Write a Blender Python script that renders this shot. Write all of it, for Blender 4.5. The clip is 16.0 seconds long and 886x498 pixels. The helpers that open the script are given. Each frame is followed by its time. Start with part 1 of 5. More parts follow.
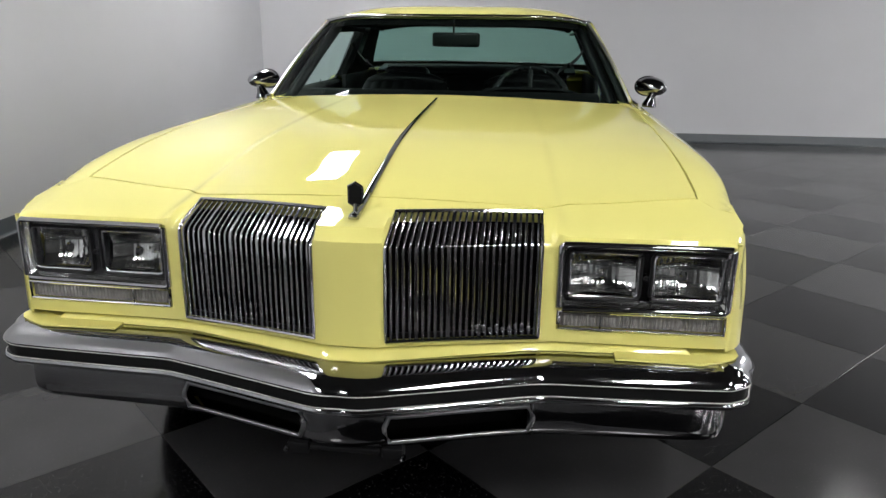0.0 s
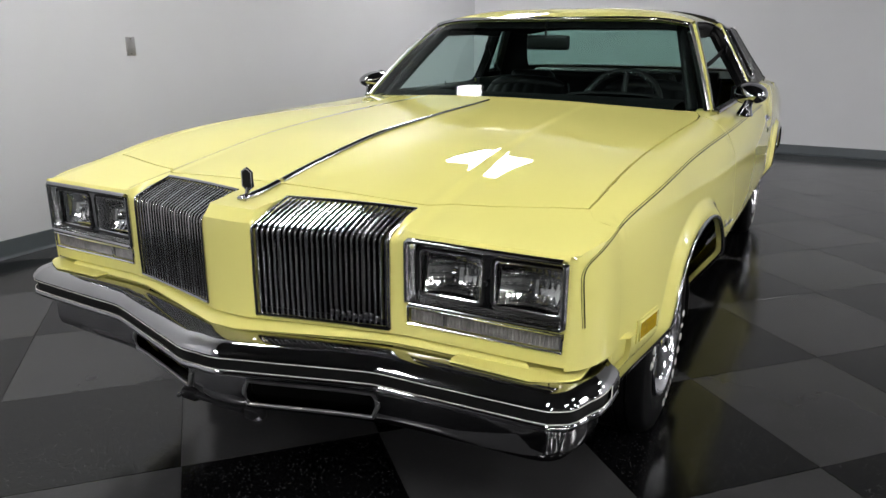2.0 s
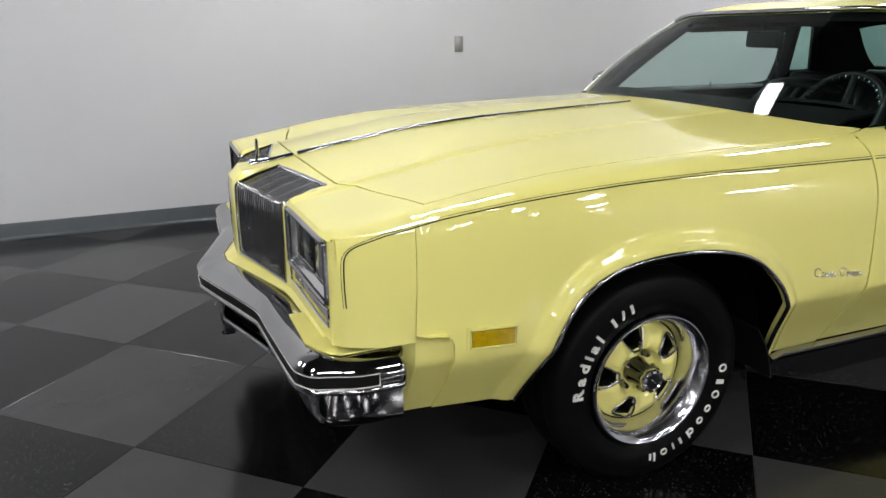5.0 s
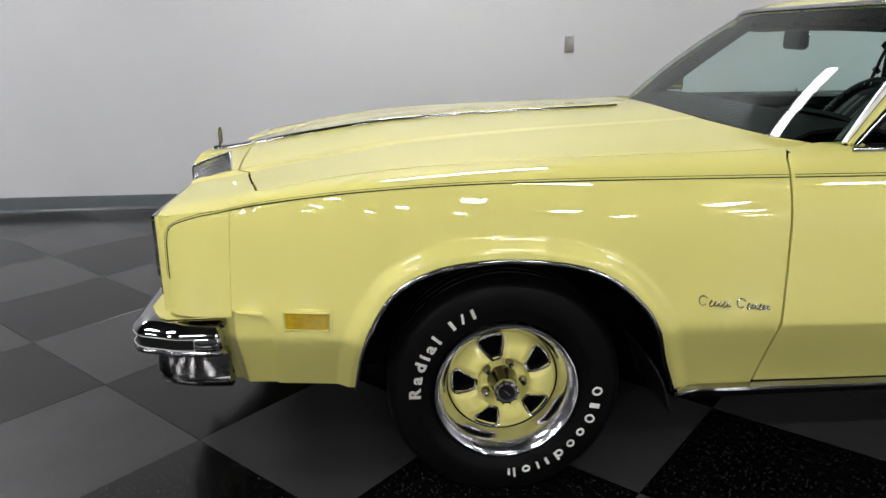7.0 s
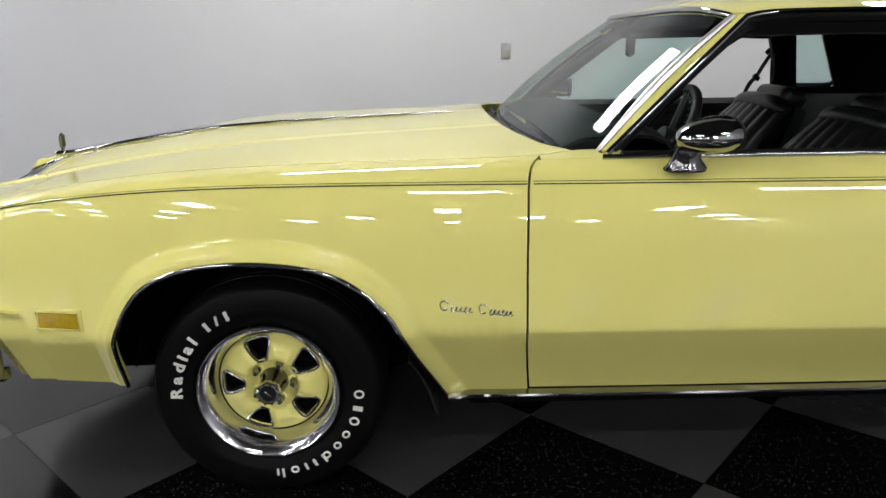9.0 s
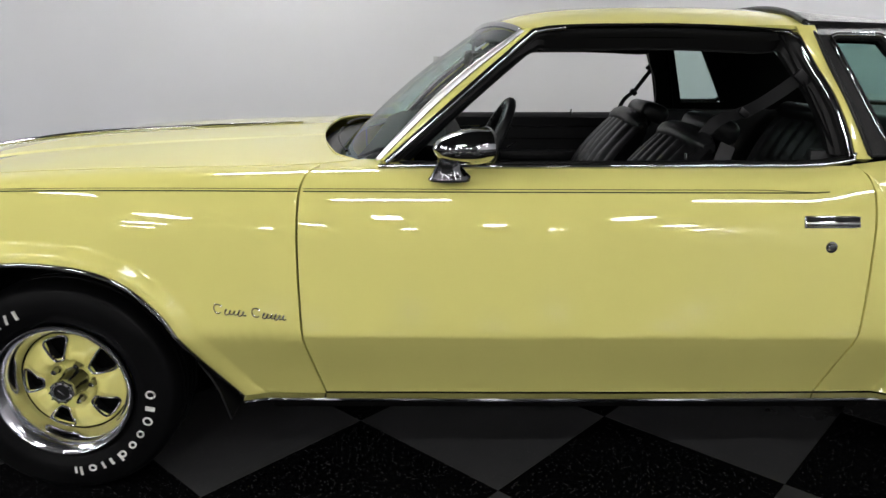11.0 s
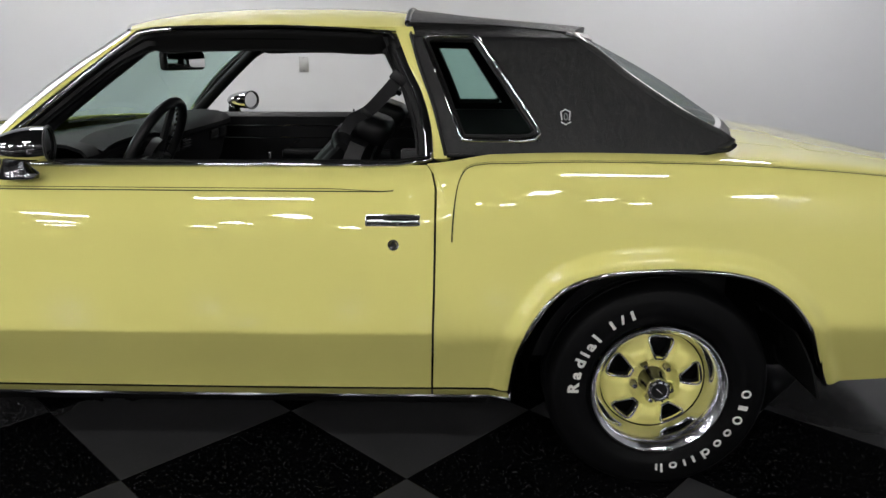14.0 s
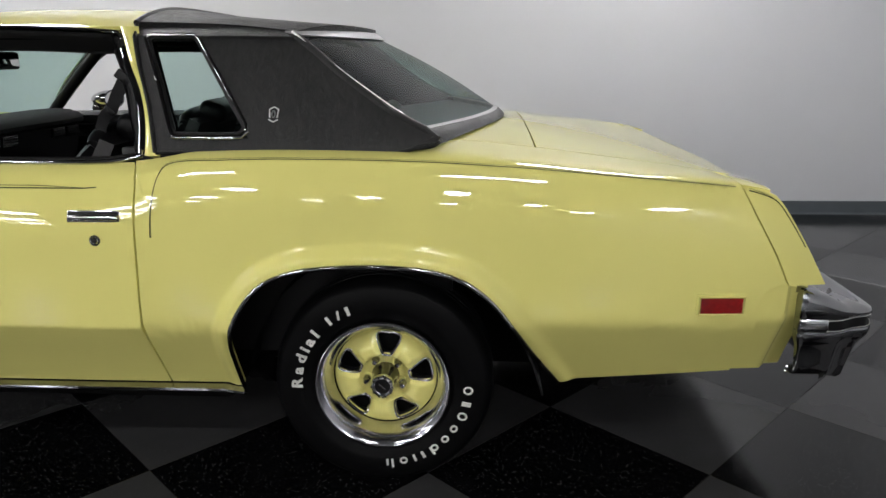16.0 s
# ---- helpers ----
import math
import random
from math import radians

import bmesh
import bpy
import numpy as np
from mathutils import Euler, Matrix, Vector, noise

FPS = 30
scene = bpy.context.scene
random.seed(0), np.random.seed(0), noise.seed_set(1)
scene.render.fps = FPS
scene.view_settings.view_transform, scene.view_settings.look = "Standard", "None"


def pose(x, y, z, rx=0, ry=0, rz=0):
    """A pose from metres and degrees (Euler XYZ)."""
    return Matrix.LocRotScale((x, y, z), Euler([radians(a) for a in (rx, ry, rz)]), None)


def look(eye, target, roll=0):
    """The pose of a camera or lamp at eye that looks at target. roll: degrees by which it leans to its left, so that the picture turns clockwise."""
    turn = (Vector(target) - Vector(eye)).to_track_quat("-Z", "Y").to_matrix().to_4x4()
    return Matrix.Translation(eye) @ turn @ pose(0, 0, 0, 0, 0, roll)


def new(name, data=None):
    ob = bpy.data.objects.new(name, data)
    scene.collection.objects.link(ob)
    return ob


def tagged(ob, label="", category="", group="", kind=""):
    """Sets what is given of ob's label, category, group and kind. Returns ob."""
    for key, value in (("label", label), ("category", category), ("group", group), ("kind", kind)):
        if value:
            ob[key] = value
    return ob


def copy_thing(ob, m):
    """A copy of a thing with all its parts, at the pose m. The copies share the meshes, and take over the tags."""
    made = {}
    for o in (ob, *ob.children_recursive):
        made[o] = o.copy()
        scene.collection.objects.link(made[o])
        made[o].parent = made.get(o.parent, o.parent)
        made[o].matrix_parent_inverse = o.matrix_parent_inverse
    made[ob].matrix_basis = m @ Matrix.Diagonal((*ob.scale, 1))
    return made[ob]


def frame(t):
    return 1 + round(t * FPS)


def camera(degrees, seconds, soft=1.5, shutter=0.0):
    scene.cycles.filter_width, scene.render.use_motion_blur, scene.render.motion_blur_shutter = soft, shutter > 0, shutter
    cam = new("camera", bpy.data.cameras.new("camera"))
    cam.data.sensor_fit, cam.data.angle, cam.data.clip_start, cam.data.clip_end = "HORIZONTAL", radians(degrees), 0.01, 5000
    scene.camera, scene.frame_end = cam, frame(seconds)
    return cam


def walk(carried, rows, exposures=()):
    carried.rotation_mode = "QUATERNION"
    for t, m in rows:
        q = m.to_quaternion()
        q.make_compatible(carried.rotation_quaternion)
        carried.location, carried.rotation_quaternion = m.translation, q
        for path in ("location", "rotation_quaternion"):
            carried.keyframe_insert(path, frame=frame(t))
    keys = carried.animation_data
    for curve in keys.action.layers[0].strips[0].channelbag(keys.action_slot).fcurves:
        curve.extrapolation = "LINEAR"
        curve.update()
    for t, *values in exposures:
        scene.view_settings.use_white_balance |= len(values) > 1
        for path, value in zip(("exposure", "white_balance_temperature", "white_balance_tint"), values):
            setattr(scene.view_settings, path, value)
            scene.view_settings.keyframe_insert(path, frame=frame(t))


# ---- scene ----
cam = camera(63.97, 16.0)
PATH = [
    (0, look((-2.444, -0.376, 1.248), (-0.542, -0.159, 0.668), 0.73)),
    (0.5, look((-2.426, -0.591, 1.245), (-0.551, -0.195, 0.673), 0.59)),
    (1, look((-2.385, -0.827, 1.242), (-0.555, -0.252, 0.674), 0.40)),
    (1.5, look((-2.321, -1.049, 1.243), (-0.552, -0.312, 0.673), 0.31)),
    (2, look((-2.234, -1.273, 1.246), (-0.545, -0.369, 0.673), 0.31)),
    (2.5, look((-2.124, -1.485, 1.245), (-0.541, -0.406, 0.671), 0.13)),
    (3, look((-1.994, -1.680, 1.245), (-0.536, -0.439, 0.669), 0.19)),
    (3.5, look((-1.845, -1.875, 1.242), (-0.540, -0.473, 0.669), 0.24)),
    (3.7, look((-1.777, -1.953, 1.239), (-0.538, -0.491, 0.668), 0.04)),
    (5.8, look((-0.874, -2.495, 1.254), (-0.420, -0.636, 0.673), -0.18)),
    (6, look((-0.783, -2.523, 1.252), (-0.389, -0.649, 0.674), -0.19)),
    (6.5, look((-0.544, -2.586, 1.249), (-0.298, -0.688, 0.670), -0.23)),
    (7, look((-0.304, -2.629, 1.241), (-0.157, -0.719, 0.665), -0.24)),
    (7.5, look((-0.084, -2.646, 1.240), (0.022, -0.734, 0.664), -0.25)),
    (8, look((0.100, -2.655, 1.239), (0.197, -0.742, 0.662), -0.26)),
    (8.5, look((0.267, -2.677, 1.240), (0.349, -0.759, 0.677), -0.34)),
    (9, look((0.435, -2.699, 1.241), (0.490, -0.779, 0.682), -0.41)),
    (9.2, look((0.505, -2.706, 1.245), (0.559, -0.782, 0.699), -0.51)),
    (11.3, look((1.152, -2.758, 1.236), (1.172, -0.828, 0.714), 0.31)),
    (11.5, look((1.221, -2.755, 1.236), (1.240, -0.824, 0.716), 0.26)),
    (12, look((1.426, -2.777, 1.237), (1.423, -0.846, 0.718), 0.34)),
    (12.5, look((1.631, -2.791, 1.241), (1.613, -0.861, 0.717), 0.33)),
    (13, look((1.831, -2.800, 1.243), (1.808, -0.870, 0.719), 0.37)),
    (13.5, look((2.039, -2.801, 1.243), (2.006, -0.870, 0.721), 0.39)),
    (14, look((2.245, -2.797, 1.246), (2.216, -0.868, 0.720), 0.30)),
    (14.5, look((2.443, -2.795, 1.246), (2.422, -0.866, 0.717), 0.19)),
    (15, look((2.665, -2.801, 1.247), (2.637, -0.871, 0.720), 0.20)),
    (15.5, look((2.889, -2.792, 1.246), (2.842, -0.863, 0.721), 0.11)),
    (16, look((3.114, -2.791, 1.247), (3.020, -0.865, 0.717), -0.02)),
]
walk(cam, PATH)

# ---- world and lights ----
world = bpy.data.worlds.new("world")
scene.world = world
world.use_nodes = True
world.node_tree.nodes["Background"].inputs[0].default_value = (0.03, 0.03, 0.032, 1)
world.node_tree.nodes["Background"].inputs[1].default_value = 0.3
scene.view_settings.exposure = 0.0
LAMP = 52.0
# ceiling strips by the wall run along the car, those of the hall across it
LIGHTS = [(4.3, 1.75), (-4.2, 1.65), (-3.4, -1.7)]
STRIPS = [(0.65 + 3.0 * i, -3.75, 0) for i in range(-2, 2)] + [(0.4 + 3.0 * i + 1.5 * (j % 2), -7.0 - 2.8 * j, 90) for j in range(3) for i in range(-4, 3 - j % 2)]


# ---- materials ----
def nodes_of(name):
    m = bpy.data.materials.new(name)
    m.use_nodes = True
    return m, m.node_tree.nodes, m.node_tree.links, m.node_tree.nodes["Principled BSDF"]


def mixed(nt, ln, fac, a, b):
    n = nt.new("ShaderNodeMix")
    n.data_type = "RGBA"
    ln.new(fac, n.inputs[0])
    for k, v in ((6, a), (7, b)):
        if hasattr(v, "is_linked"):
            ln.new(v, n.inputs[k])
        else:
            n.inputs[k].default_value = (*v, 1)
    return n.outputs[2]


def ramp(nt, ln, src, lo, hi):
    n = nt.new("ShaderNodeMapRange")
    n.inputs[1].default_value, n.inputs[2].default_value = lo, hi
    ln.new(src, n.inputs[0])
    return n.outputs[0]


def noise_tex(nt, ln, scale, detail=4, rough=0.6, coords="Object"):
    c = nt.new("ShaderNodeTexCoord")
    n = nt.new("ShaderNodeTexNoise")
    n.inputs["Scale"].default_value, n.inputs["Detail"].default_value, n.inputs["Roughness"].default_value = scale, detail, rough
    ln.new(c.outputs[coords], n.inputs["Vector"])
    return n.outputs[0]


def bump(nt, ln, b, height, strength, dist):
    n = nt.new("ShaderNodeBump")
    n.inputs["Strength"].default_value, n.inputs["Distance"].default_value = strength, dist
    ln.new(height, n.inputs["Height"])
    ln.new(n.outputs[0], b.inputs["Normal"])


def simple(name, col, rough, metal=0.0, coat=0.0, spread=0.08, scale=9.0, bumpy=0.0, fine=220.0, spec=0.5):
    """A material with a soft large and a fine small variation of colour and gloss."""
    m, nt, ln, b = nodes_of(name)
    big, small = noise_tex(nt, ln, scale), noise_tex(nt, ln, fine, 2)
    dark, lite = [c * (1 - spread) for c in col], [min(1, c * (1 + spread)) for c in col]
    ln.new(mixed(nt, ln, ramp(nt, ln, big, 0.3, 0.7), dark, lite), b.inputs["Base Color"])
    r = nt.new("ShaderNodeMapRange")
    r.inputs[3].default_value, r.inputs[4].default_value = rough * 0.85, min(1, rough * 1.15 + 0.01)
    ln.new(small, r.inputs[0])
    ln.new(r.outputs[0], b.inputs["Roughness"])
    b.inputs["Metallic"].default_value, b.inputs["Coat Weight"].default_value = metal, coat
    b.inputs["Coat Roughness"].default_value, b.inputs["Specular IOR Level"].default_value = 0.015, spec
    if bumpy:
        bump(nt, ln, b, small, bumpy, 0.002)
    return m


def glass_mat(name, tint, gloss=1.0):
    m, nt, ln, b = nodes_of(name)
    nt.remove(b)
    t, g, f, mx = (nt.new(k) for k in ("ShaderNodeBsdfTransparent", "ShaderNodeBsdfGlossy", "ShaderNodeLayerWeight", "ShaderNodeMixShader"))
    t.inputs[0].default_value = (*tint, 1)
    g.inputs[0].default_value, g.inputs["Roughness"].default_value = (gloss, gloss, gloss, 1), 0.01
    f.inputs[0].default_value = 0.5
    p, q = nt.new("ShaderNodeMath"), nt.new("ShaderNodeMath")
    p.operation, p.inputs[1].default_value = "POWER", 5.0
    q.operation, q.inputs[1].default_value, q.inputs[2].default_value = "MULTIPLY_ADD", 0.94, 0.05
    ln.new(f.outputs["Facing"], p.inputs[0]), ln.new(p.outputs[0], q.inputs[0])
    ln.new(q.outputs[0], mx.inputs[0]), ln.new(t.outputs[0], mx.inputs[1]), ln.new(g.outputs[0], mx.inputs[2])
    ln.new(mx.outputs[0], nt["Material Output"].inputs[0])
    return m


def vinyl_mat():
    """Black leather-grained vinyl: fine pores, faint upright creases and a mottled sheen, partly painted into the
    colour.
    """
    m, nt, ln, b = nodes_of("grained_vinyl")
    c, mp = nt.new("ShaderNodeTexCoord"), nt.new("ShaderNodeMapping")
    mp.inputs["Scale"].default_value = (1, 1, 0.4)
    ln.new(c.outputs["Object"], mp.inputs[0])
    crease = nt.new("ShaderNodeTexNoise")
    crease.inputs["Scale"].default_value, crease.inputs["Detail"].default_value, crease.inputs["Roughness"].default_value, crease.inputs["Distortion"].default_value = 55, 6, 0.65, 0.6
    ln.new(mp.outputs[0], crease.inputs["Vector"])
    big, fine = noise_tex(nt, ln, 5, 4, 0.6), noise_tex(nt, ln, 420, 3, 0.6)
    sheen_mask = nt.new("ShaderNodeMath")
    sheen_mask.operation = "MULTIPLY"
    ln.new(big, sheen_mask.inputs[0]), ln.new(crease.outputs[0], sheen_mask.inputs[1])
    # lighter blotches in the base colour imitate the lamps' broad sheen
    ln.new(mixed(nt, ln, ramp(nt, ln, sheen_mask.outputs[0], 0.16, 0.38), (0.003, 0.003, 0.0032), (0.014, 0.0138, 0.0136)), b.inputs["Base Color"])
    r = nt.new("ShaderNodeMapRange")
    r.inputs[1].default_value, r.inputs[2].default_value = 0.14, 0.38
    r.inputs[3].default_value, r.inputs[4].default_value = 0.28, 0.46
    ln.new(sheen_mask.outputs[0], r.inputs[0]), ln.new(r.outputs[0], b.inputs["Roughness"])
    soft = nt.new("ShaderNodeMath")
    soft.operation, soft.inputs[1].default_value = "MULTIPLY_ADD", 1.4
    ln.new(crease.outputs[0], soft.inputs[0]), ln.new(fine, soft.inputs[2])
    fold = nt.new("ShaderNodeTexNoise")
    fold.inputs["Scale"].default_value, fold.inputs["Detail"].default_value, fold.inputs["Roughness"].default_value, fold.inputs["Distortion"].default_value = 16, 4, 0.55, 1.2
    ln.new(mp.outputs[0], fold.inputs["Vector"])
    deep = nt.new("ShaderNodeMath")
    deep.operation, deep.inputs[1].default_value = "MULTIPLY_ADD", 2.6
    ln.new(fold.outputs[0], deep.inputs[0]), ln.new(soft.outputs[0], deep.inputs[2])
    b.inputs["Specular IOR Level"].default_value = 0.36
    bump(nt, ln, b, deep.outputs[0], 0.42, 0.0035)
    return m


def tile_mat(name, base, fleck, amount):
    """Vinyl floor tile with a polish and small pale chips."""
    m, nt, ln, b = nodes_of(name)
    c, v, o = nt.new("ShaderNodeTexCoord"), nt.new("ShaderNodeTexVoronoi"), nt.new("ShaderNodeObjectInfo")
    add = nt.new("ShaderNodeVectorMath")
    ln.new(c.outputs["Object"], add.inputs[0])
    comb = nt.new("ShaderNodeCombineXYZ")
    mul = nt.new("ShaderNodeMath")
    mul.operation, mul.inputs[1].default_value = "MULTIPLY", 37.0
    ln.new(o.outputs["Random"], mul.inputs[0])
    ln.new(mul.outputs[0], comb.inputs[0]), ln.new(mul.outputs[0], comb.inputs[1])
    ln.new(comb.outputs[0], add.inputs[1])
    v.inputs["Scale"].default_value, v.inputs["Randomness"].default_value = 120, 1
    ln.new(add.outputs[0], v.inputs["Vector"])
    n = nt.new("ShaderNodeTexNoise")
    n.inputs["Scale"].default_value, n.inputs["Detail"].default_value = 5, 6
    ln.new(add.outputs[0], n.inputs["Vector"])
    chip = nt.new("ShaderNodeMapRange")
    chip.inputs[1].default_value, chip.inputs[2].default_value = 0.30, 0.08
    ln.new(v.outputs["Distance"], chip.inputs[0])
    pick = nt.new("ShaderNodeMath")
    pick.operation, pick.inputs[1].default_value = "LESS_THAN", amount
    sep = nt.new("ShaderNodeSeparateColor")
    ln.new(v.outputs["Color"], sep.inputs[0]), ln.new(sep.outputs[0], pick.inputs[0])
    both = nt.new("ShaderNodeMath")
    both.operation = "MULTIPLY"
    ln.new(chip.outputs[0], both.inputs[0]), ln.new(pick.outputs[0], both.inputs[1])
    shade = mixed(nt, ln, ramp(nt, ln, n.outputs[0], 0.3, 0.7), [x * 0.9 for x in base], [x * 1.1 for x in base])
    tone = nt.new("ShaderNodeMapRange")
    tone.inputs[3].default_value, tone.inputs[4].default_value = 0.0, 0.35
    ln.new(o.outputs["Random"], tone.inputs[0])
    shade = mixed(nt, ln, tone.outputs[0], shade, [x * 1.25 for x in base])
    ln.new(mixed(nt, ln, both.outputs[0], shade, fleck), b.inputs["Base Color"])
    r = nt.new("ShaderNodeMapRange")
    r.inputs[3].default_value, r.inputs[4].default_value = 0.10, 0.20
    ln.new(n.outputs[0], r.inputs[0]), ln.new(r.outputs[0], b.inputs["Roughness"])
    b.inputs["Specular IOR Level"].default_value = 0.30
    bump(nt, ln, b, n.outputs[0], 0.02, 0.004)
    return m


def emit_mat(name, col, strength):
    m, nt, ln, b = nodes_of(name)
    b.inputs["Emission Color"].default_value, b.inputs["Emission Strength"].default_value = (*col, 1), strength
    b.inputs["Base Color"].default_value = (0.8, 0.8, 0.8, 1)
    return m


# the hall's dimness, put into the colour of its far walls
FARWALL = simple("dimmed_hall_grey", (0.12, 0.12, 0.123), 0.7, spread=0.05, scale=0.5)
YELLOW = simple("yellow_paint", (0.75, 0.70, 0.225), 0.5, coat=1.0, spread=0.012, scale=2, fine=500, spec=0.0)
CHROME = simple("chrome", (0.37, 0.37, 0.38), 0.05, metal=1.0, spread=0.04)
BRIGHT = simple("bright_trim", (0.7, 0.7, 0.7), 0.16, metal=1.0)
ALLOY = simple("polished_steel", (0.74, 0.74, 0.75), 0.13, metal=1.0)
SATIN = simple("satin_trim", (0.32, 0.32, 0.325), 0.38, metal=1.0)
BADGE = simple("badge_metal", (0.75, 0.75, 0.74), 0.45, metal=0.6)
MOLDING = simple("bright_molding", (0.86, 0.86, 0.86), 0.34, metal=1.0)
RIMSTEEL = simple("polished_rim", (0.62, 0.62, 0.65), 0.15, metal=1.0)
DARKCHROME = simple("dark_chrome", (0.16, 0.16, 0.165), 0.1, metal=1.0)
BLACK = simple("black_plastic", (0.006, 0.006, 0.0065), 0.42, bumpy=0.1, spec=0.22)
RUBBER = simple("black_rubber", (0.006, 0.006, 0.006), 0.5, bumpy=0.2, spec=0.22)
TYRE = simple("tyre_rubber", (0.003, 0.003, 0.0033), 0.42, spread=0.2, bumpy=0.08, spec=0.07)
DARK = simple("underside_and_gap_black", (0.003, 0.003, 0.003), 0.9, bumpy=0.3, spec=0.05)
VINYL = vinyl_mat()
SEATVINYL = simple("seat_vinyl", (0.006, 0.006, 0.0065), 0.36, bumpy=0.2, fine=90, spec=0.22)
HEADLINER = simple("headliner_cloth", (0.004, 0.004, 0.004), 0.9, bumpy=0.3, spec=0.05)
WHITE = simple("white_lettering", (0.68, 0.67, 0.63), 0.6)
STRIPE = simple("dark_green_stripe", (0.02, 0.03, 0.012), 0.6, spec=0.1)
AMBER = simple("amber_lens", (0.40, 0.265, 0.0005), 0.15, coat=0.3, spread=0.15, scale=60)
RED = simple("red_lens", (0.22, 0.004, 0.004), 0.2, coat=0.6, spread=0.2, scale=60)
CLEAR = simple("clear_ribbed_lens", (0.22, 0.215, 0.20), 0.16, coat=0.8, spread=0.25, scale=40)
REFLECTOR = simple("lamp_reflector", (0.8, 0.8, 0.79), 0.10, metal=1.0, bumpy=0.25, fine=70)
LENS = glass_mat("lamp_glass", (0.86, 0.87, 0.86))
BACKGLASS = glass_mat("deep_green_tinted_glass", (0.50, 0.68, 0.63), 0.36)
WINDSHIELD = glass_mat("green_tinted_glass", (0.60, 0.79, 0.735), 0.62)
SIDEGLASS = glass_mat("tinted_side_glass", (0.62, 0.79, 0.75), 0.7)
MIRROR = simple("mirror", (0.8, 0.8, 0.8), 0.02, metal=1.0, spread=0.0)
GRILLEMETAL = simple("grille_metal", (0.42, 0.42, 0.425), 0.16, metal=1.0, spread=0.15)
WALLPAINT = simple("light_grey_wall_paint", (0.55, 0.555, 0.58), 0.6, spread=0.03, scale=0.7, bumpy=0.1, fine=160)
BASE = simple("slate_vinyl_baseboard", (0.055, 0.066, 0.075), 0.35, bumpy=0.1)
CEILPAINT = simple("black_ceiling_paint", (0.02, 0.02, 0.021), 0.9, bumpy=0.4, fine=120)
TILE_DARK = tile_mat("black_floor_tile", (0.0022, 0.0022, 0.0025), (0.065, 0.065, 0.065), 0.42)
TILE_LIGHT = tile_mat("grey_floor_tile", (0.033, 0.033, 0.0342), (0.05, 0.05, 0.05), 0.25)
GROUT = simple("floor_substrate", (0.03, 0.03, 0.03), 0.7)
LAMPGLOW = emit_mat("troffer_diffuser", (1.0, 0.99, 0.985), LAMP)
STEELPLATE = simple("brushed_steel_plate", (0.4, 0.4, 0.41), 0.5, metal=1.0)
DASH = simple("dash_pad", (0.0045, 0.0045, 0.005), 0.62, bumpy=0.25, fine=160, spec=0.12)
BELT = simple("seat_belt_webbing", (0.014, 0.014, 0.015), 0.6, bumpy=0.3, fine=300)


# ---- mesh helpers ----
def curve(xs, ys):
    """A smooth monotone curve through the knots."""
    xs, ys = np.array(xs, float), np.array(ys, float)
    d = np.diff(ys) / np.diff(xs)
    m = np.zeros(len(xs))
    m[0], m[-1] = d[0], d[-1]
    for i in range(1, len(xs) - 1):
        m[i] = 0 if d[i - 1] * d[i] <= 0 else 2 * d[i - 1] * d[i] / (d[i - 1] + d[i])

    def at(x):
        x = min(max(x, xs[0]), xs[-1])
        i = min(max(int(np.searchsorted(xs, x)) - 1, 0), len(xs) - 2)
        h = xs[i + 1] - xs[i]
        t = (x - xs[i]) / h
        return float((1 + 2 * t) * (1 - t) ** 2 * ys[i] + t * (1 - t) ** 2 * h * m[i] + t * t * (3 - 2 * t) * ys[i + 1] + t * t * (t - 1) * h * m[i + 1])

    return at


def spline(xs, ys):
    """A natural cubic spline: its curvature has no jumps, so reflections run clean along it."""
    xs, ys = np.array(xs, float), np.array(ys, float)
    n, h, d = len(xs), np.diff(xs), np.diff(ys) / np.diff(xs)
    a, r = np.eye(n), np.zeros(n)
    for i in range(1, n - 1):
        a[i, i - 1:i + 2] = h[i - 1], 2 * (h[i - 1] + h[i]), h[i]
        r[i] = 6 * (d[i] - d[i - 1])
    m = np.linalg.solve(a, r)

    def at(x):
        x = min(max(x, xs[0]), xs[-1])
        i = min(max(int(np.searchsorted(xs, x)) - 1, 0), n - 2)
        u, v = xs[i + 1] - x, x - xs[i]
        return float((m[i] * u ** 3 + m[i + 1] * v ** 3) / (6 * h[i]) + (ys[i] / h[i] - m[i] * h[i] / 6) * u + (ys[i + 1] / h[i] - m[i + 1] * h[i] / 6) * v)

    return at


def smooth01(t):
    t = min(max(t, 0.0), 1.0)
    return t * t * (3 - 2 * t)


def link(name, me, mat, parent, label=""):
    ob = new(name, me)
    for m in mat if isinstance(mat, (list, tuple)) else [mat]:
        me.materials.append(m)
    if parent:
        ob.parent = parent
    if label:
        ob["label"] = label
    return ob


def part(name, bm, mat, parent=None, label="", smooth=True):
    me = bpy.data.meshes.new(name)
    bm.to_mesh(me)
    bm.free()
    for p in me.polygons:
        p.use_smooth = smooth
    if smooth:
        me.set_sharp_from_angle(angle=radians(38))
    return link(name, me, mat, parent, label)


def from_lists(name, verts, faces, mat, parent=None, label="", smooth=True, angle=38):
    me = bpy.data.meshes.new(name)
    me.from_pydata([tuple(v) for v in verts], [], faces)
    for p in me.polygons:
        p.use_smooth = smooth
    if smooth:
        me.set_sharp_from_angle(angle=radians(angle))
    return link(name, me, mat, parent, label)


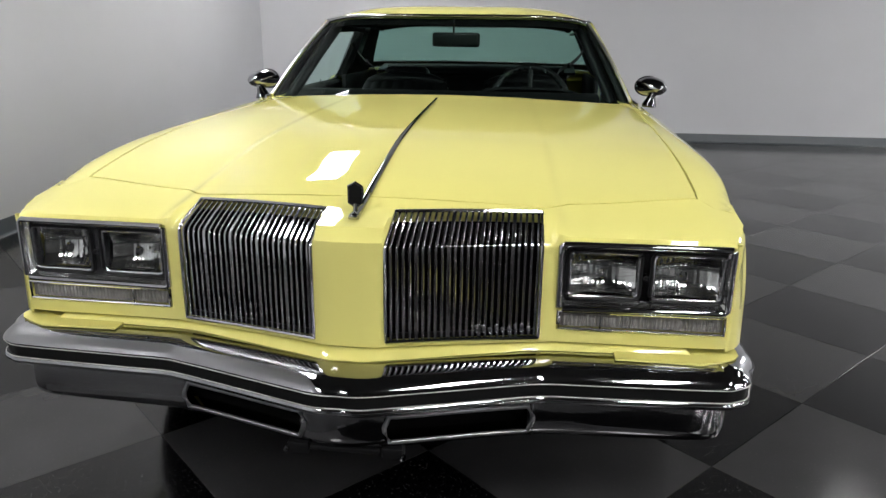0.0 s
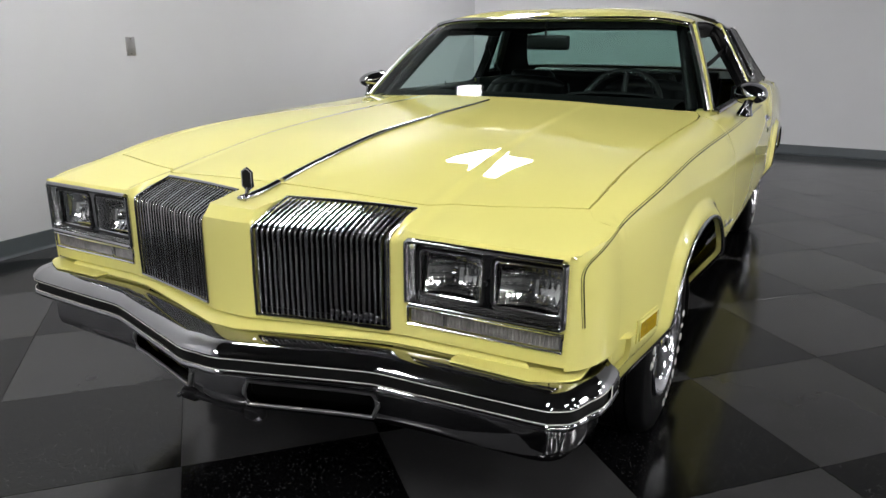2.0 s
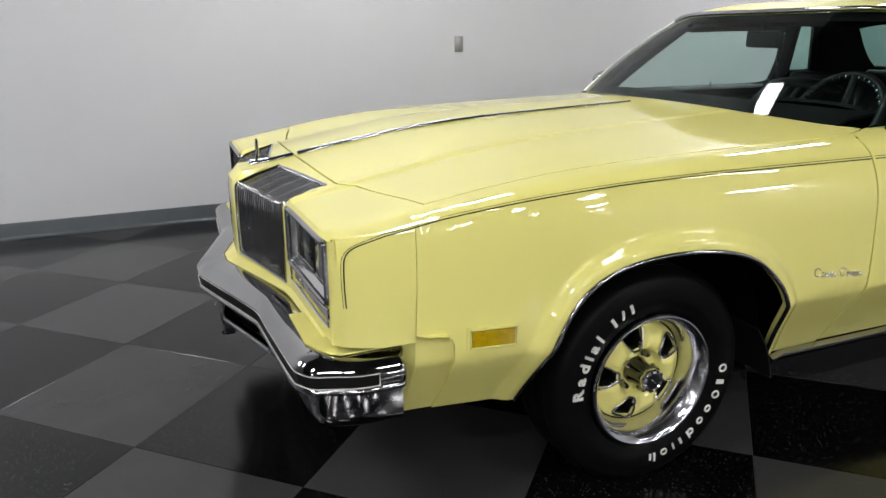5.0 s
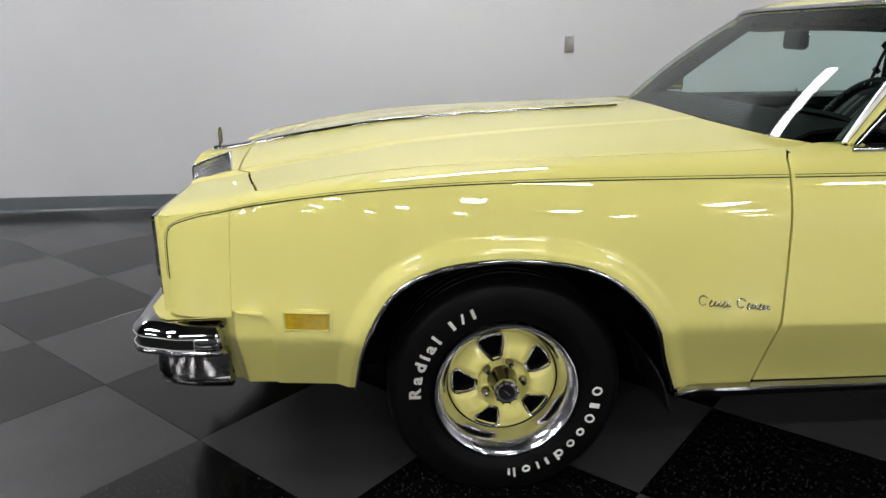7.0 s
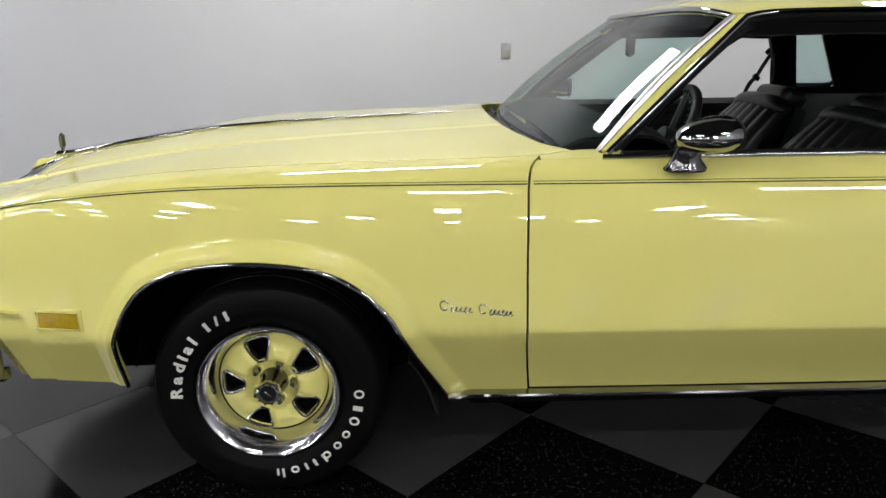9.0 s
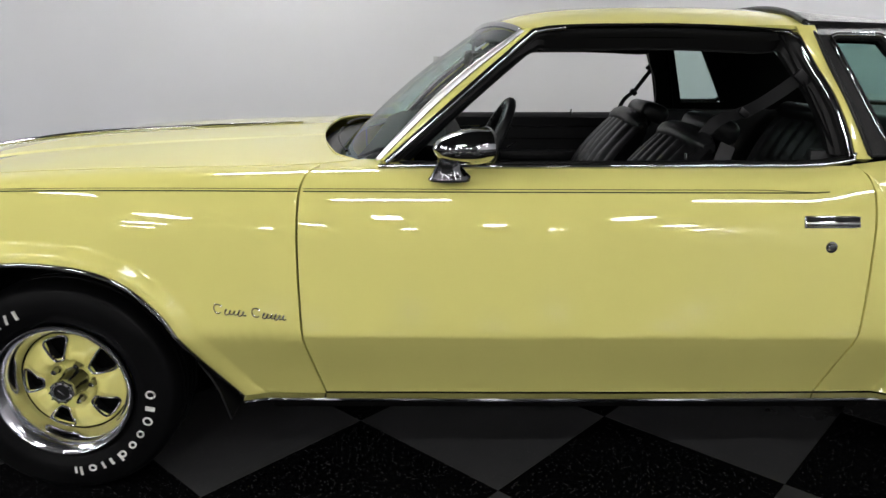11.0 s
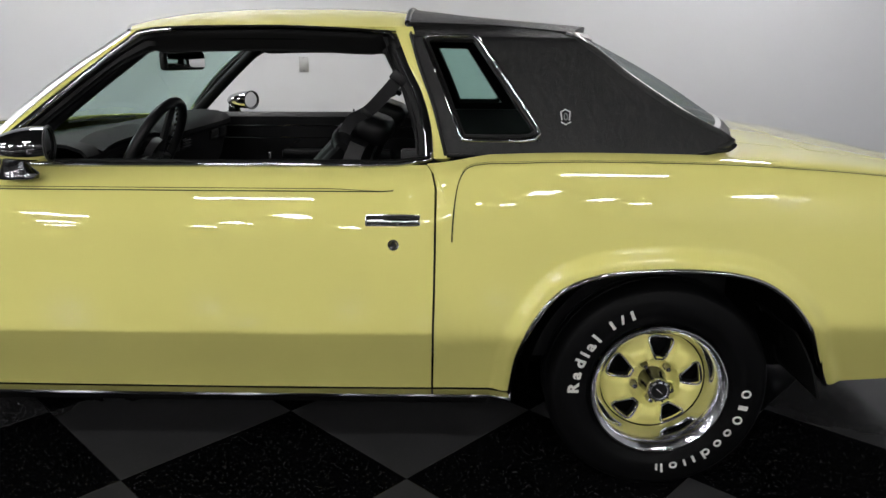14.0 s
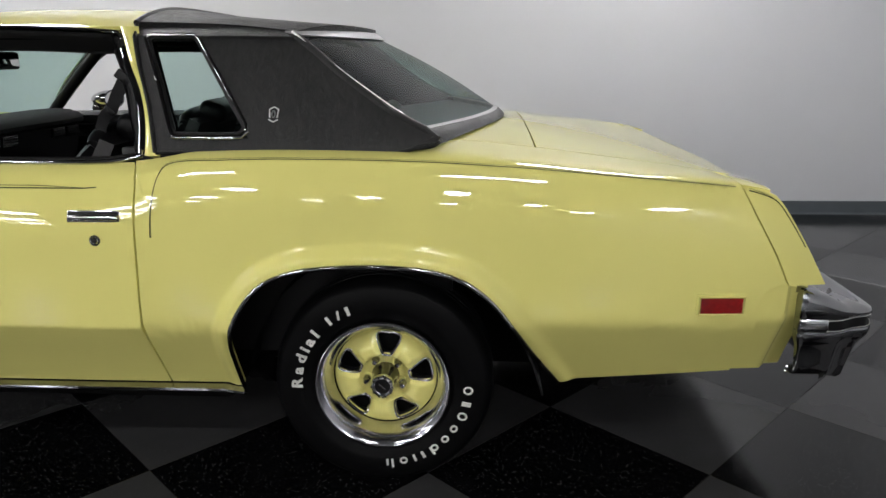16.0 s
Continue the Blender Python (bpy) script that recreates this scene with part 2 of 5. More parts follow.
def sheet(name, pts, mat, parent=None, label="", thick=0.012, keep=None, out=None, closed=False, angle=38):
    """A panel from a grid of points, with its edges and holes turned inward. out: a point on its hollow side, or a direction function."""
    P = np.array(pts, float)
    nu, nv = P.shape[:2]
    V = P.reshape(-1, 3)
    F = []
    for i in range(nu if closed else nu - 1):
        k = (i + 1) % nu
        for j in range(nv - 1):
            if keep is None or keep(i, j):
                F.append([i * nv + j, k * nv + j, k * nv + j + 1, i * nv + j + 1])
    fn = {}
    N = np.zeros_like(V)
    for f in F:
        a, b, c, d = V[f]
        n = np.cross(c - a, d - b)
        for q in f:
            N[q] += n
    if out is not None:
        mid = np.array([V[f].mean(0) for f in F]).mean(0)
        tot = sum(np.cross(V[f[2]] - V[f[0]], V[f[3]] - V[f[1]]) for f in F)
        ref = sum(np.dot(np.cross(V[f[2]] - V[f[0]], V[f[3]] - V[f[1]]), V[f].mean(0) - np.array(out)) for f in F)
        if ref < 0:
            F = [f[::-1] for f in F]
            N = -N
    N /= np.maximum(np.linalg.norm(N, axis=1, keepdims=True), 1e-9)
    verts, faces = list(V), list(F)
    if thick:
        seen = {}
        for f in F:
            for a, b in zip(f, f[1:] + f[:1]):
                seen[(a, b)] = 1
        edge = [(a, b) for a, b in seen if (b, a) not in seen]
        idx = {}
        for a, b in edge:
            for q in (a, b):
                if q not in idx:
                    idx[q] = len(verts)
                    verts += [V[q] - N[q] * 0.0025, V[q] - N[q] * thick]
        for a, b in edge:
            faces.append([b, a, idx[a], idx[b]])
            faces.append([idx[b], idx[a], idx[a] + 1, idx[b] + 1])
    return from_lists(name, verts, faces, mat, parent, label, angle=angle)


def tube(name, pts, r, mat, parent=None, label="", sides=8, closed=False, flat=1.0, up=None):
    """A bar along points. flat: its thickness across, as a share of its width."""
    P = [Vector(p) for p in pts]
    rings = []
    for i, p in enumerate(P):
        a, b = (P[i - 1], P[(i + 1) % len(P)]) if closed else (P[max(i - 1, 0)], P[min(i + 1, len(P) - 1)])
        t = (b - a).normalized()
        u = Vector(up) if up else Vector((0, 0, 1) if abs(t.z) < 0.9 else (0, 1, 0))
        s = t.cross(u).normalized()
        n = s.cross(t).normalized()
        rr = r[i] if isinstance(r, (list, tuple)) else r
        rings.append([p + (s * math.cos(k * 2 * math.pi / sides) * flat + n * math.sin(k * 2 * math.pi / sides)) * rr for k in range(sides)])
    verts = [v for ring in rings for v in ring]
    faces = []
    m = len(rings)
    for i in range(m if closed else m - 1):
        for k in range(sides):
            faces.append([i * sides + k, i * sides + (k + 1) % sides, ((i + 1) % m) * sides + (k + 1) % sides, ((i + 1) % m) * sides + k])
    if not closed:
        faces += [list(range(sides))[::-1], [(m - 1) * sides + k for k in range(sides)]]
    return from_lists(name, verts, faces, mat, parent, label, angle=50)


def block(name, size, at, mat, parent=None, label="", bevel=0.004, rot=(0, 0, 0), segs=2, taper=None):
    bm = bmesh.new()
    bmesh.ops.create_cube(bm, size=1)
    for v in bm.verts:
        v.co = Vector((v.co.x * size[0], v.co.y * size[1], v.co.z * size[2]))
        if taper and v.co.z > 0:
            v.co.x *= taper[0]
            v.co.y *= taper[1]
    if bevel:
        bmesh.ops.bevel(bm, geom=bm.edges[:], offset=bevel, segments=segs, affect="EDGES", profile=0.5)
    bm.transform(pose(*at, *rot))
    return part(name, bm, mat, parent, label)


def lathe(name, prof, mat, parent=None, label="", n=64, axis=1, at=(0, 0, 0), arc=None, angle=38):
    """Turns (radius, along) about the y axis."""
    verts, faces, m = [], [], len(prof)
    full = arc is None
    a0, a1 = arc or (0, 2 * math.pi)
    cnt = n if full else n + 1
    for i in range(cnt):
        a = a0 + (a1 - a0) * i / n
        for r, h in prof:
            verts.append((at[0] + r * math.cos(a), at[1] + h, at[2] + r * math.sin(a)))
    for i in range(n):
        k = (i + 1) % cnt
        for j in range(m - 1):
            faces.append([i * m + j, i * m + j + 1, k * m + j + 1, k * m + j])
    return from_lists(name, verts, faces, mat, parent, label, angle=angle)


def along(poly, n):
    """n + 1 points at even steps along a polyline."""
    P = np.array(poly, float)
    d = np.r_[0, np.cumsum(np.linalg.norm(np.diff(P, axis=0), axis=1))]
    s = np.linspace(0, d[-1], n + 1)
    return np.stack([np.interp(s, d, P[:, k]) for k in range(P.shape[1])], 1)


def cornered(poly, n):
    """Points along a polyline that keep its knots; about n steps."""
    P = np.array(poly, float)
    ln = np.linalg.norm(np.diff(P, axis=0), axis=1)
    cnt = np.maximum(1, np.round(ln / ln.sum() * n)).astype(int)
    cnt[np.argmax(cnt)] += n - cnt.sum()
    res = []
    for a, b, c in zip(P[:-1], P[1:], cnt):
        res += [a + (b - a) * k / c for k in range(c)]
    return np.array(res + [P[-1]])


def rounded(poly, k=6):
    """A smooth curve through the knots (Catmull-Rom)."""
    P = [np.array(p, float) for p in poly]
    P = [2 * P[0] - P[1]] + P + [2 * P[-1] - P[-2]]
    res = []
    for a, b, c, d in zip(P, P[1:], P[2:], P[3:]):
        for i in range(k):
            t = i / k
            res.append(0.5 * (2 * b + (c - a) * t + (2 * a - 5 * b + 4 * c - d) * t * t + (3 * b - a - 3 * c + d) * t ** 3))
    return res + [P[-2]]


# ---- the room ----
X_REAR, X_FRONT, Y_BACK, Y_NEAR, CEIL, HUNG = 6.56, -14.5, 2.985, -17.0, 5.4, 3.6
# the room stands slightly askew to the car, turned about its far corner
ROOM = pose(X_REAR, Y_BACK, 0, 0, 0, 1.43) @ pose(-X_REAR, -Y_BACK, 0)


def wall(name, x0, x1, y0, y1, paint=None):
    ob = block(name, (x1 - x0, y1 - y0, CEIL), ((x0 + x1) / 2, (y0 + y1) / 2, CEIL / 2), paint or WALLPAINT, bevel=0)
    ob.matrix_world = ROOM
    return tagged(ob, "plain grey painted showroom wall", "wall", kind="structure")


wall("wall_north", X_FRONT - 0.2, X_REAR + 0.2, Y_BACK, Y_BACK + 0.2)
wall("wall_east", X_REAR, X_REAR + 0.2, Y_NEAR, Y_BACK)
# unseen walls added to close the hall, darkened so they reflect dimly
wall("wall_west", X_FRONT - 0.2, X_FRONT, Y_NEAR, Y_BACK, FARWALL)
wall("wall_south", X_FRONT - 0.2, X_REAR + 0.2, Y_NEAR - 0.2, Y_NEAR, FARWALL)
ceiling = tagged(block("ceiling", (X_REAR - X_FRONT, Y_BACK - Y_NEAR, 0.1), ((X_REAR + X_FRONT) / 2, (Y_BACK + Y_NEAR) / 2, CEIL + 0.05), CEILPAINT, bevel=0),
       "black painted showroom ceiling", "ceiling", kind="structure")
ceiling.matrix_world = ROOM


def baseboard(length, at, rz):
    """A coved skirting: a flat face with a small toe."""
    prof = [(0, 0.105), (-0.006, 0.103), (-0.008, 0.098), (-0.008, 0.02), (-0.012, 0.008), (-0.022, 0.001)]
    pts = [[(s * length, y, z) for y, z in prof] for s in (-0.5, 0.5)]
    ob = sheet("baseboard", pts, BASE, thick=0, out=(0, 1, -0.5))
    ob.matrix_world = ROOM @ pose(*at, 0, 0, rz)
    return tagged(ob, "slate grey vinyl baseboard along the wall foot", "baseboard", kind="structure")


baseboard(X_REAR - X_FRONT, ((X_REAR + X_FRONT) / 2, Y_BACK - 0.002, 0), 0)
baseboard(Y_BACK - Y_NEAR, (X_REAR - 0.002, (Y_BACK + Y_NEAR) / 2, 0), -90)
baseboard(Y_BACK - Y_NEAR, (X_FRONT + 0.002, (Y_BACK + Y_NEAR) / 2, 0), 90)
baseboard(X_REAR - X_FRONT, ((X_REAR + X_FRONT) / 2, Y_NEAR + 0.002, 0), 180)

plate = tagged(new("outlet_plate"), "brushed steel outlet plate on the wall", "wall plate")
plate.matrix_world = pose(1.078, 2.848, 1.175, 0, 0, 1.43)
block("cover", (0.072, 0.006, 0.118), (0, -0.003, 0), STEELPLATE, plate, bevel=0.002)
for dz in (-0.048, 0.048):
    lathe("screw", [(0.0, -0.0085), (0.003, -0.008), (0.004, -0.006)], CHROME, plate, n=12, at=(0, 0, dz))


def strip_light(name, x, y, rz, width, label, length=1.22):
    root = tagged(new(name), label, name.replace("_", " "), name.replace("_", " ") + "s")
    root.matrix_world = pose(x, y, HUNG, 0, 0, rz)
    block("housing", (length + 0.04, width + 0.04, 0.05), (0, 0, -0.025), CEILPAINT, root, bevel=0)
    block("diffuser", (length, width, 0.07), (0, 0, -0.085), LAMPGLOW, root, bevel=0)
    for dx in (-0.4, 0.4):
        tube("hanger_rod", [(dx * length, 0, 0), (dx * length, 0, CEIL - HUNG)], 0.004, CEILPAINT, root, sides=6)
    return root


strip = strip_light("strip_light", *STRIPS[0], 0.14, "lit short fluorescent strip light hung from the ceiling", 1.0)
for lx, ly, lr in STRIPS[1:4]:
    copy_thing(strip, pose(lx, ly, HUNG, 0, 0, lr))
hall = strip_light("strip_light", *STRIPS[4], 0.34, "lit narrow fluorescent strip light in the hall", 1.0)
for lx, ly, lr in STRIPS[5:]:
    copy_thing(hall, pose(lx, ly, HUNG, 0, 0, lr))
strip_light("strip_light", 0.05, 1.50, 0, 0.27, "lit long fluorescent strip light over the car's cowl", 1.46)
first = strip_light("ceiling_light", *LIGHTS[0], 0, 0.36, "lit wide fluorescent fixture hung from the ceiling")
for lx, ly in LIGHTS[1:]:
    copy_thing(first, pose(lx, ly, HUNG))

# ---- the car's surface ----
X0, X1 = -0.9, 4.09
W = spline([-0.90, -0.86, -0.7, -0.5, 0, 0.5, 1, 2, 2.845, 3.4, 3.8, 4.0, 4.09],
           [0.850, 0.880, 0.912, 0.936, 0.965, 0.981, 0.988, 0.988, 0.975, 0.960, 0.942, 0.922, 0.905])
ZP_F = spline([-0.90, -0.697, -0.494, -0.29, -0.08, 0.13, 0.6, 1.2], [0.808, 0.837, 0.867, 0.886, 0.895, 0.898, 0.90, 0.90])
ZP_R = curve([-0.90, -0.8, -0.697, -0.494, -0.29, -0.08, 0.13, 0.6, 2.05, 2.2, 2.34, 2.6, 2.9, 3.2, 3.49, 3.7, 3.865, 3.95, 4.09],
           [0.808, 0.822, 0.837, 0.867, 0.886, 0.895, 0.898, 0.90, 0.90, 0.93, 0.968, 0.976, 0.972, 0.957, 0.933, 0.915, 0.897, 0.875, 0.83])
ZP = lambda x: ZP_F(x) if x < 0.6 else ZP_R(x)
ZC = curve([-1.02, -0.94, -0.87, -0.80, -0.625, -0.274, 0.143, 0.56, 0.75, 3.0, 3.25, 3.45, 3.67, 3.85, 3.95, 4.09],
           [0.822, 0.838, 0.845, 0.857, 0.889, 0.939, 0.967, 0.987, 0.997, 1.042, 1.014, 0.983, 0.943, 0.902, 0.878, 0.84])
RIM = curve([-0.9, -0.7, 0, 0.7, 1, 2.05, 2.35, 4.1], [0.014, 0.018, 0.028, 0.04, 0.045, 0.045, 0.02, 0.012])
LOWER = curve([0.22, 0.275, 0.40, 0.503, 0.509, 0.515, 0.58, 0.70, 0.80], [-0.185, -0.15, -0.077, -0.0125, -0.0088, -0.0072, -0.003, 0, 0])
UPPER = lambda d: -0.045 * max(0.0, 1 + d / 0.16) ** 2.2
ARCH_F = along(rounded([(-0.407, 0.312), (-0.387, 0.44), (-0.354, 0.543), (-0.292, 0.636), (-0.20, 0.687), (-0.084, 0.708), (0.041, 0.709), (0.16, 0.692),
                        (0.25, 0.655), (0.325, 0.59), (0.367, 0.528), (0.425, 0.40), (0.495, 0.262)]), 96)
ARCH_R = along(rounded([(2.416, 0.278), (2.421, 0.39), (2.43, 0.465), (2.458, 0.55), (2.528, 0.642), (2.625, 0.686), (2.747, 0.701), (2.899, 0.702),
                        (3.035, 0.682), (3.126, 0.634), (3.2, 0.553), (3.285, 0.415), (3.362, 0.30)]), 96)
CREASE = curve([-0.7, 0.4, 2.3, 3.3, 3.9], [-0.018, 0.004, 0.002, 0.026, 0.028])


KS = lambda x: 0.40 + 0.60 * smooth01((x + 0.9) / 1.4)


def y_edge(x):
    return W(x) - 0.045 * KS(x)


def z_top(x, y):
    y0, y = y_edge(max(x, X0)), abs(y)
    zs, a = ZP(x), RIM(x)
    h = max(y0 - y, 0)
    z = zs + a * (1 - math.exp(-h / 0.035)) + (ZC(x) - zs - a) * (1 - (y / y0) ** 2)
    if x < 0.8:
        half = 0.462 - 0.07 * (x + 0.7) / 1.3
        z -= 0.016 * (1 - smooth01((x + 0.8) / 1.1)) * (1 - (y / y0) ** 4) * min(1.0, (y / 0.42) ** 2)
        rise = 0.007 * (1 - smooth01((x + 0.75) / 1.3) * 0.75)
        z += rise * (1 - smooth01((y - half + 0.014) / 0.030))
    return z


def body(x, q, side=-1):
    """A place on the outer skin. q: the height on the flank, and past the shoulder the way inward over the top."""
    zs = ZP(x)
    if q <= zs:
        y = W(x) + LOWER(q - CREASE(x)) + UPPER(q - zs) * KS(x) + 0.015 * smooth01((q - 0.24) / 0.27) * (1 - smooth01((q - zs + 0.42) / 0.36))
        for arch in (ARCH_F, ARCH_R):
            if arch[0, 0] - 0.2 < x < arch[-1, 0] + 0.2 and q < 0.85:
                d = np.sqrt(((arch - (x, q)) ** 2).sum(1)).min()
                y += 0.021 * (1 - smooth01((d - 0.016) / 0.045))
        return (x, side * y, q)
    y = y_edge(x) - (q - zs)
    return (x, side * y, z_top(x, y))


def q_at(x, y):
    """The q of the top surface at half width y."""
    return ZP(x) + y_edge(x) - y


def arch_panel(name, arch, outer, side, nv, parent, label=""):
    n = len(arch) - 1
    rim = cornered(outer, n)
    pts = []
    for a, o in zip(arch, rim):
        pts.append([body(*(a + (o - a) * (k / nv) ** 1.25), side) for k in range(nv + 1)])
    return sheet(name, pts, YELLOW, parent, label, thick=0.02, out=(arch[45][0], 0, 0.5))


car = tagged(new("car"), "yellow two-door coupe with black landau vinyl roof parked on checkered floor", "car")
car.location = (0, 0, 0)
GAP = 0.003
# the line between fender and door, and between door and quarter, as (height, x)
DOOR_F = curve([0.26, 0.40, 0.514, 0.75, 0.88, 0.93, 0.96, 0.985, 1.03], [0.737, 0.716, 0.703, 0.699, 0.702, 0.711, 0.723, 0.737, 0.758])
DOOR_R = curve([0.26, 0.5, 0.75, 0.9, 0.95, 1.0], [2.184, 2.191, 2.196, 2.197, 2.186, 2.16])
HOOD_Y = curve([-0.75, -0.6, -0.1, 0.4, 0.6, 0.72, 0.80, 0.85], [0.806, 0.812, 0.818, 0.828, 0.833, 0.828, 0.808, 0.785])


def hood_front(y):
    y = abs(y)
    return -0.785 + 0.06 * (y / 0.43) ** 2 * 0.4 + 0.035 * smooth01((y - 0.445) / 0.045) + 0.02 * smooth01((y - 0.5) / 0.3)


def hood_rear(y):
    y = abs(y)
    return 0.672 + 0.10 * (y / 0.7) ** 2.6 + 0.035 * max(0, (y - 0.7) / 0.085) ** 1.5


for side in (-1, 1):
    # front fender: up the front seam, along the hood, round the windscreen's foot and down the door gap
    front = [(-0.627, 0.312), (-0.617, 0.40), (-0.612, 0.49), (-0.615, 0.54), (-0.622, 0.560), (-0.636, 0.571), (-0.66, 0.5745), (-0.709, 0.576), (-0.7035, 0.70), (-0.697, ZP(-0.697))]
    front += [(-0.701, ZP(-0.701) + 0.05), (hood_front(0.808) - 0.004, q_at(hood_front(0.808) - 0.004, HOOD_Y(-0.70) + GAP))]
    front += [(x, q_at(x, HOOD_Y(x) + GAP)) for x in np.linspace(-0.6, 0.735, 14)]
    front += [(0.747, q_at(0.747, HOOD_Y(0.747) + GAP))] + [(DOOR_F(z) - GAP, z) for z in np.linspace(1.0, 0.268, 26)]
    fender = arch_panel("front_fender", ARCH_F, front, side, 72, car)
    back = [(DOOR_R(z) + GAP, z) for z in np.linspace(0.278, 0.985, 18)]
    back += [(x, ZP(x) + 0.055) for x in np.linspace(2.25, 2.9, 8)] + [(3.0, q_at(3.0, 0.74)), (3.06, q_at(3.06, 0.703))]
    back += [(x, q_at(x, 0.703)) for x in np.linspace(3.15, 3.80, 8)]
    back += [(3.82, ZP(3.82) + 0.06), (3.818, ZP(3.818)), (3.85, 0.835), (3.915, 0.72), (3.948, 0.652), (3.925, 0.645), (3.895, 0.631), (3.877, 0.60), (3.876, 0.56), (3.88, 0.49), (3.868, 0.342)]
    quarter = arch_panel("quarter_panel", ARCH_R, back, side, 72, car)
    # door skin
    nz, nx = 110, 44
    pts = []
    for i in range(nx + 1):
        row = []
        for j in range(nz + 1):
            q = 0.277 + (0.978 - 0.277) * j / nz
            xa, xb = DOOR_F(q) + GAP, DOOR_R(q) - GAP
            row.append(body(xa + (xb - xa) * i / nx, q, side))
        pts.append(row)
    door = sheet("door", pts, YELLOW, car, "closed yellow door with its window rolled down", thick=0.025, out=(1.4, 0, 0.5))
    # fender end cap beside the lamps
    pts = []
    for i in range(17):
        row = []
        for j in range(25):
            q = 0.560 + (ZP(-0.8) + 0.004 - 0.560) * j / 24
            xr = -0.7104 + 0.0125 * (q - 0.575) / 0.262
            if i < 4:
                cx_, cy_ = ((-0.8935, 0.850), (-0.8925, 0.8545), (-0.889, 0.8595), (-0.882, 0.864))[i]
                row.append((cx_ + 0.004 * (q - 0.6), side * cy_, min(q, 0.8095 + 0.001 * i)))
                continue
            x = -0.874 + (xr + 0.874) * (i - 4) / 12
            row.append(body(x, q + (ZP(x) - ZP(-0.8)) * smooth01((q - 0.7) / 0.12), side))
        pts.append(row)
    sheet("fender_extension", pts, YELLOW, car, thick=0.004, out=(-0.8, 0, 0.6))
    # lower piece between fender and bumper
    pts = [[(x, side * (W(x) + LOWER(z - CREASE(x)) - 0.0015 - 0.03 * smooth01((-0.705 - x) / 0.03)), z) for z in np.linspace(0.314, 0.578, 22)] for x in np.linspace(-0.75, -0.600, 15)]
    sheet("fender_filler", pts, YELLOW, car, thick=0.02, out=(-0.7, 0, 0.5))
    # rear end cap
    pts = []
    for i in range(9):
        row = []
        for j in range(25):
            z = 0.645 + (0.905 - 0.645) * j / 24
            xa = np.interp(z, [0.645, 0.72, 0.835, 0.90], [3.952, 3.915, 3.85, 3.818]) + 0.005
            xb = np.interp(z, [0.645, 0.746, 0.828, 0.864, 0.888, 0.902], [4.060, 4.0, 3.951, 3.928, 3.906, 3.872])
            x = xa + (xb - xa) * i / 8
            row.append(body(x, min(z, ZP(x) + 0.04), side))
        pts.append(row)
    sheet("quarter_extension", pts, YELLOW, car, thick=0.02, out=(3.9, 0, 0.7))
    pts = [[(x, side * (W(x) - 0.0015 - 0.03 * smooth01((x - 3.958) / 0.03) + LOWER(z - CREASE(x))), z) for z in np.linspace(0.345, 0.650, 22)] for x in np.linspace(3.862, 4.03, 15)]
    sheet("bumper_filler", pts, YELLOW, car, thick=0.02, out=(3.9, 0, 0.5))

# hood
pts = []
for i in range(61):
    row = []
    for j in range(161):
        v = -1 + 2 * j / 160
        xf, xr = hood_front(v * 0.806), hood_rear(v * 0.783)
        x = xf + GAP + (xr - xf - GAP) * i / 60
        y = v * (HOOD_Y(x) - GAP)
        row.append((x, y, z_top(x, y)))
    pts.append(row)
hood = sheet("hood", pts, YELLOW, car, thick=0.008, out=(0, 0, 0.4))

# nose panel between hood and bumper, with openings for lamps and grilles
FACE = curve([0, 0.06, 0.082, 0.426, 0.465, 0.828, 0.856, 0.876], [-1.002, -1.0, -0.993, -0.913, -0.906, -0.897, -0.890, -0.872])
G_TOP = lambda y: -0.856 + 0.072 * (y - 0.082) / 0.344


def nose_cols():
    c = [0, 0.03, 0.06, 0.076, 0.082] + list(np.linspace(0.082, 0.426, 9)[1:]) + [0.435, 0.445, 0.455, 0.465, 0.475, 0.485, 0.495] + list(np.linspace(0.505, 0.846, 9)) + [0.851]
    return [-y for y in c[:0:-1]] + c


COLS = nose_cols()
FZ = [0.567, 0.577, 0.598, 0.646, 0.652, 0.70, 0.75, 0.79]


def nose_row(y):
    a = abs(y)
    xf = FACE(a)
    fold = 0.808 - 0.006 * (a > 0.44)
    rowp = [(xf + 0.004 * (z - 0.6), y, z) for z in FZ]
    if a <= 0.445:
        edge_z = 0.800 if a > 0.079 else 0.812
        rowp += [(xf + 0.003, y, edge_z), (xf + 0.012, y, edge_z + 0.008)]
        zt = z_top(xf + 0.035, y) if a < 0.079 else edge_z + 0.018
        rowp.append((xf + 0.03, y, zt))
    else:
        zt = max(z_top(xf + 0.03, min(a, y_edge(max(xf + 0.03, X0)))), 0.818)
        rowp += [(xf + 0.002, y, 0.806), (xf + 0.01, y, 0.8 + (zt - 0.8) * 0.75), (xf + 0.03, y, zt)]
    xg = G_TOP(a)
    xs = hood_front(y) - GAP
    xg = max(xg, xf + 0.05)
    for x in (xf + (xg - xf) * 0.65, xg):
        yy = min(a, y_edge(max(x, X0)) - 0.0)
        rowp.append((x, y, z_top(x, yy)))
    for k in range(1, 6):
        x = xg + (xs - xg) * k / 5
        yy = min(a, y_edge(max(x, X0)))
        rowp.append((x, y, z_top(x, yy)))
    return rowp


def nose_keep(i, j):
    a = (abs(COLS[i]) + abs(COLS[i + 1])) / 2
    if 0.082 < a < 0.426 and 1 <= j < 12:
        return False
    if 0.465 < a < 0.846 and (j == 2 or 4 <= j < 8):
        return False
    return True


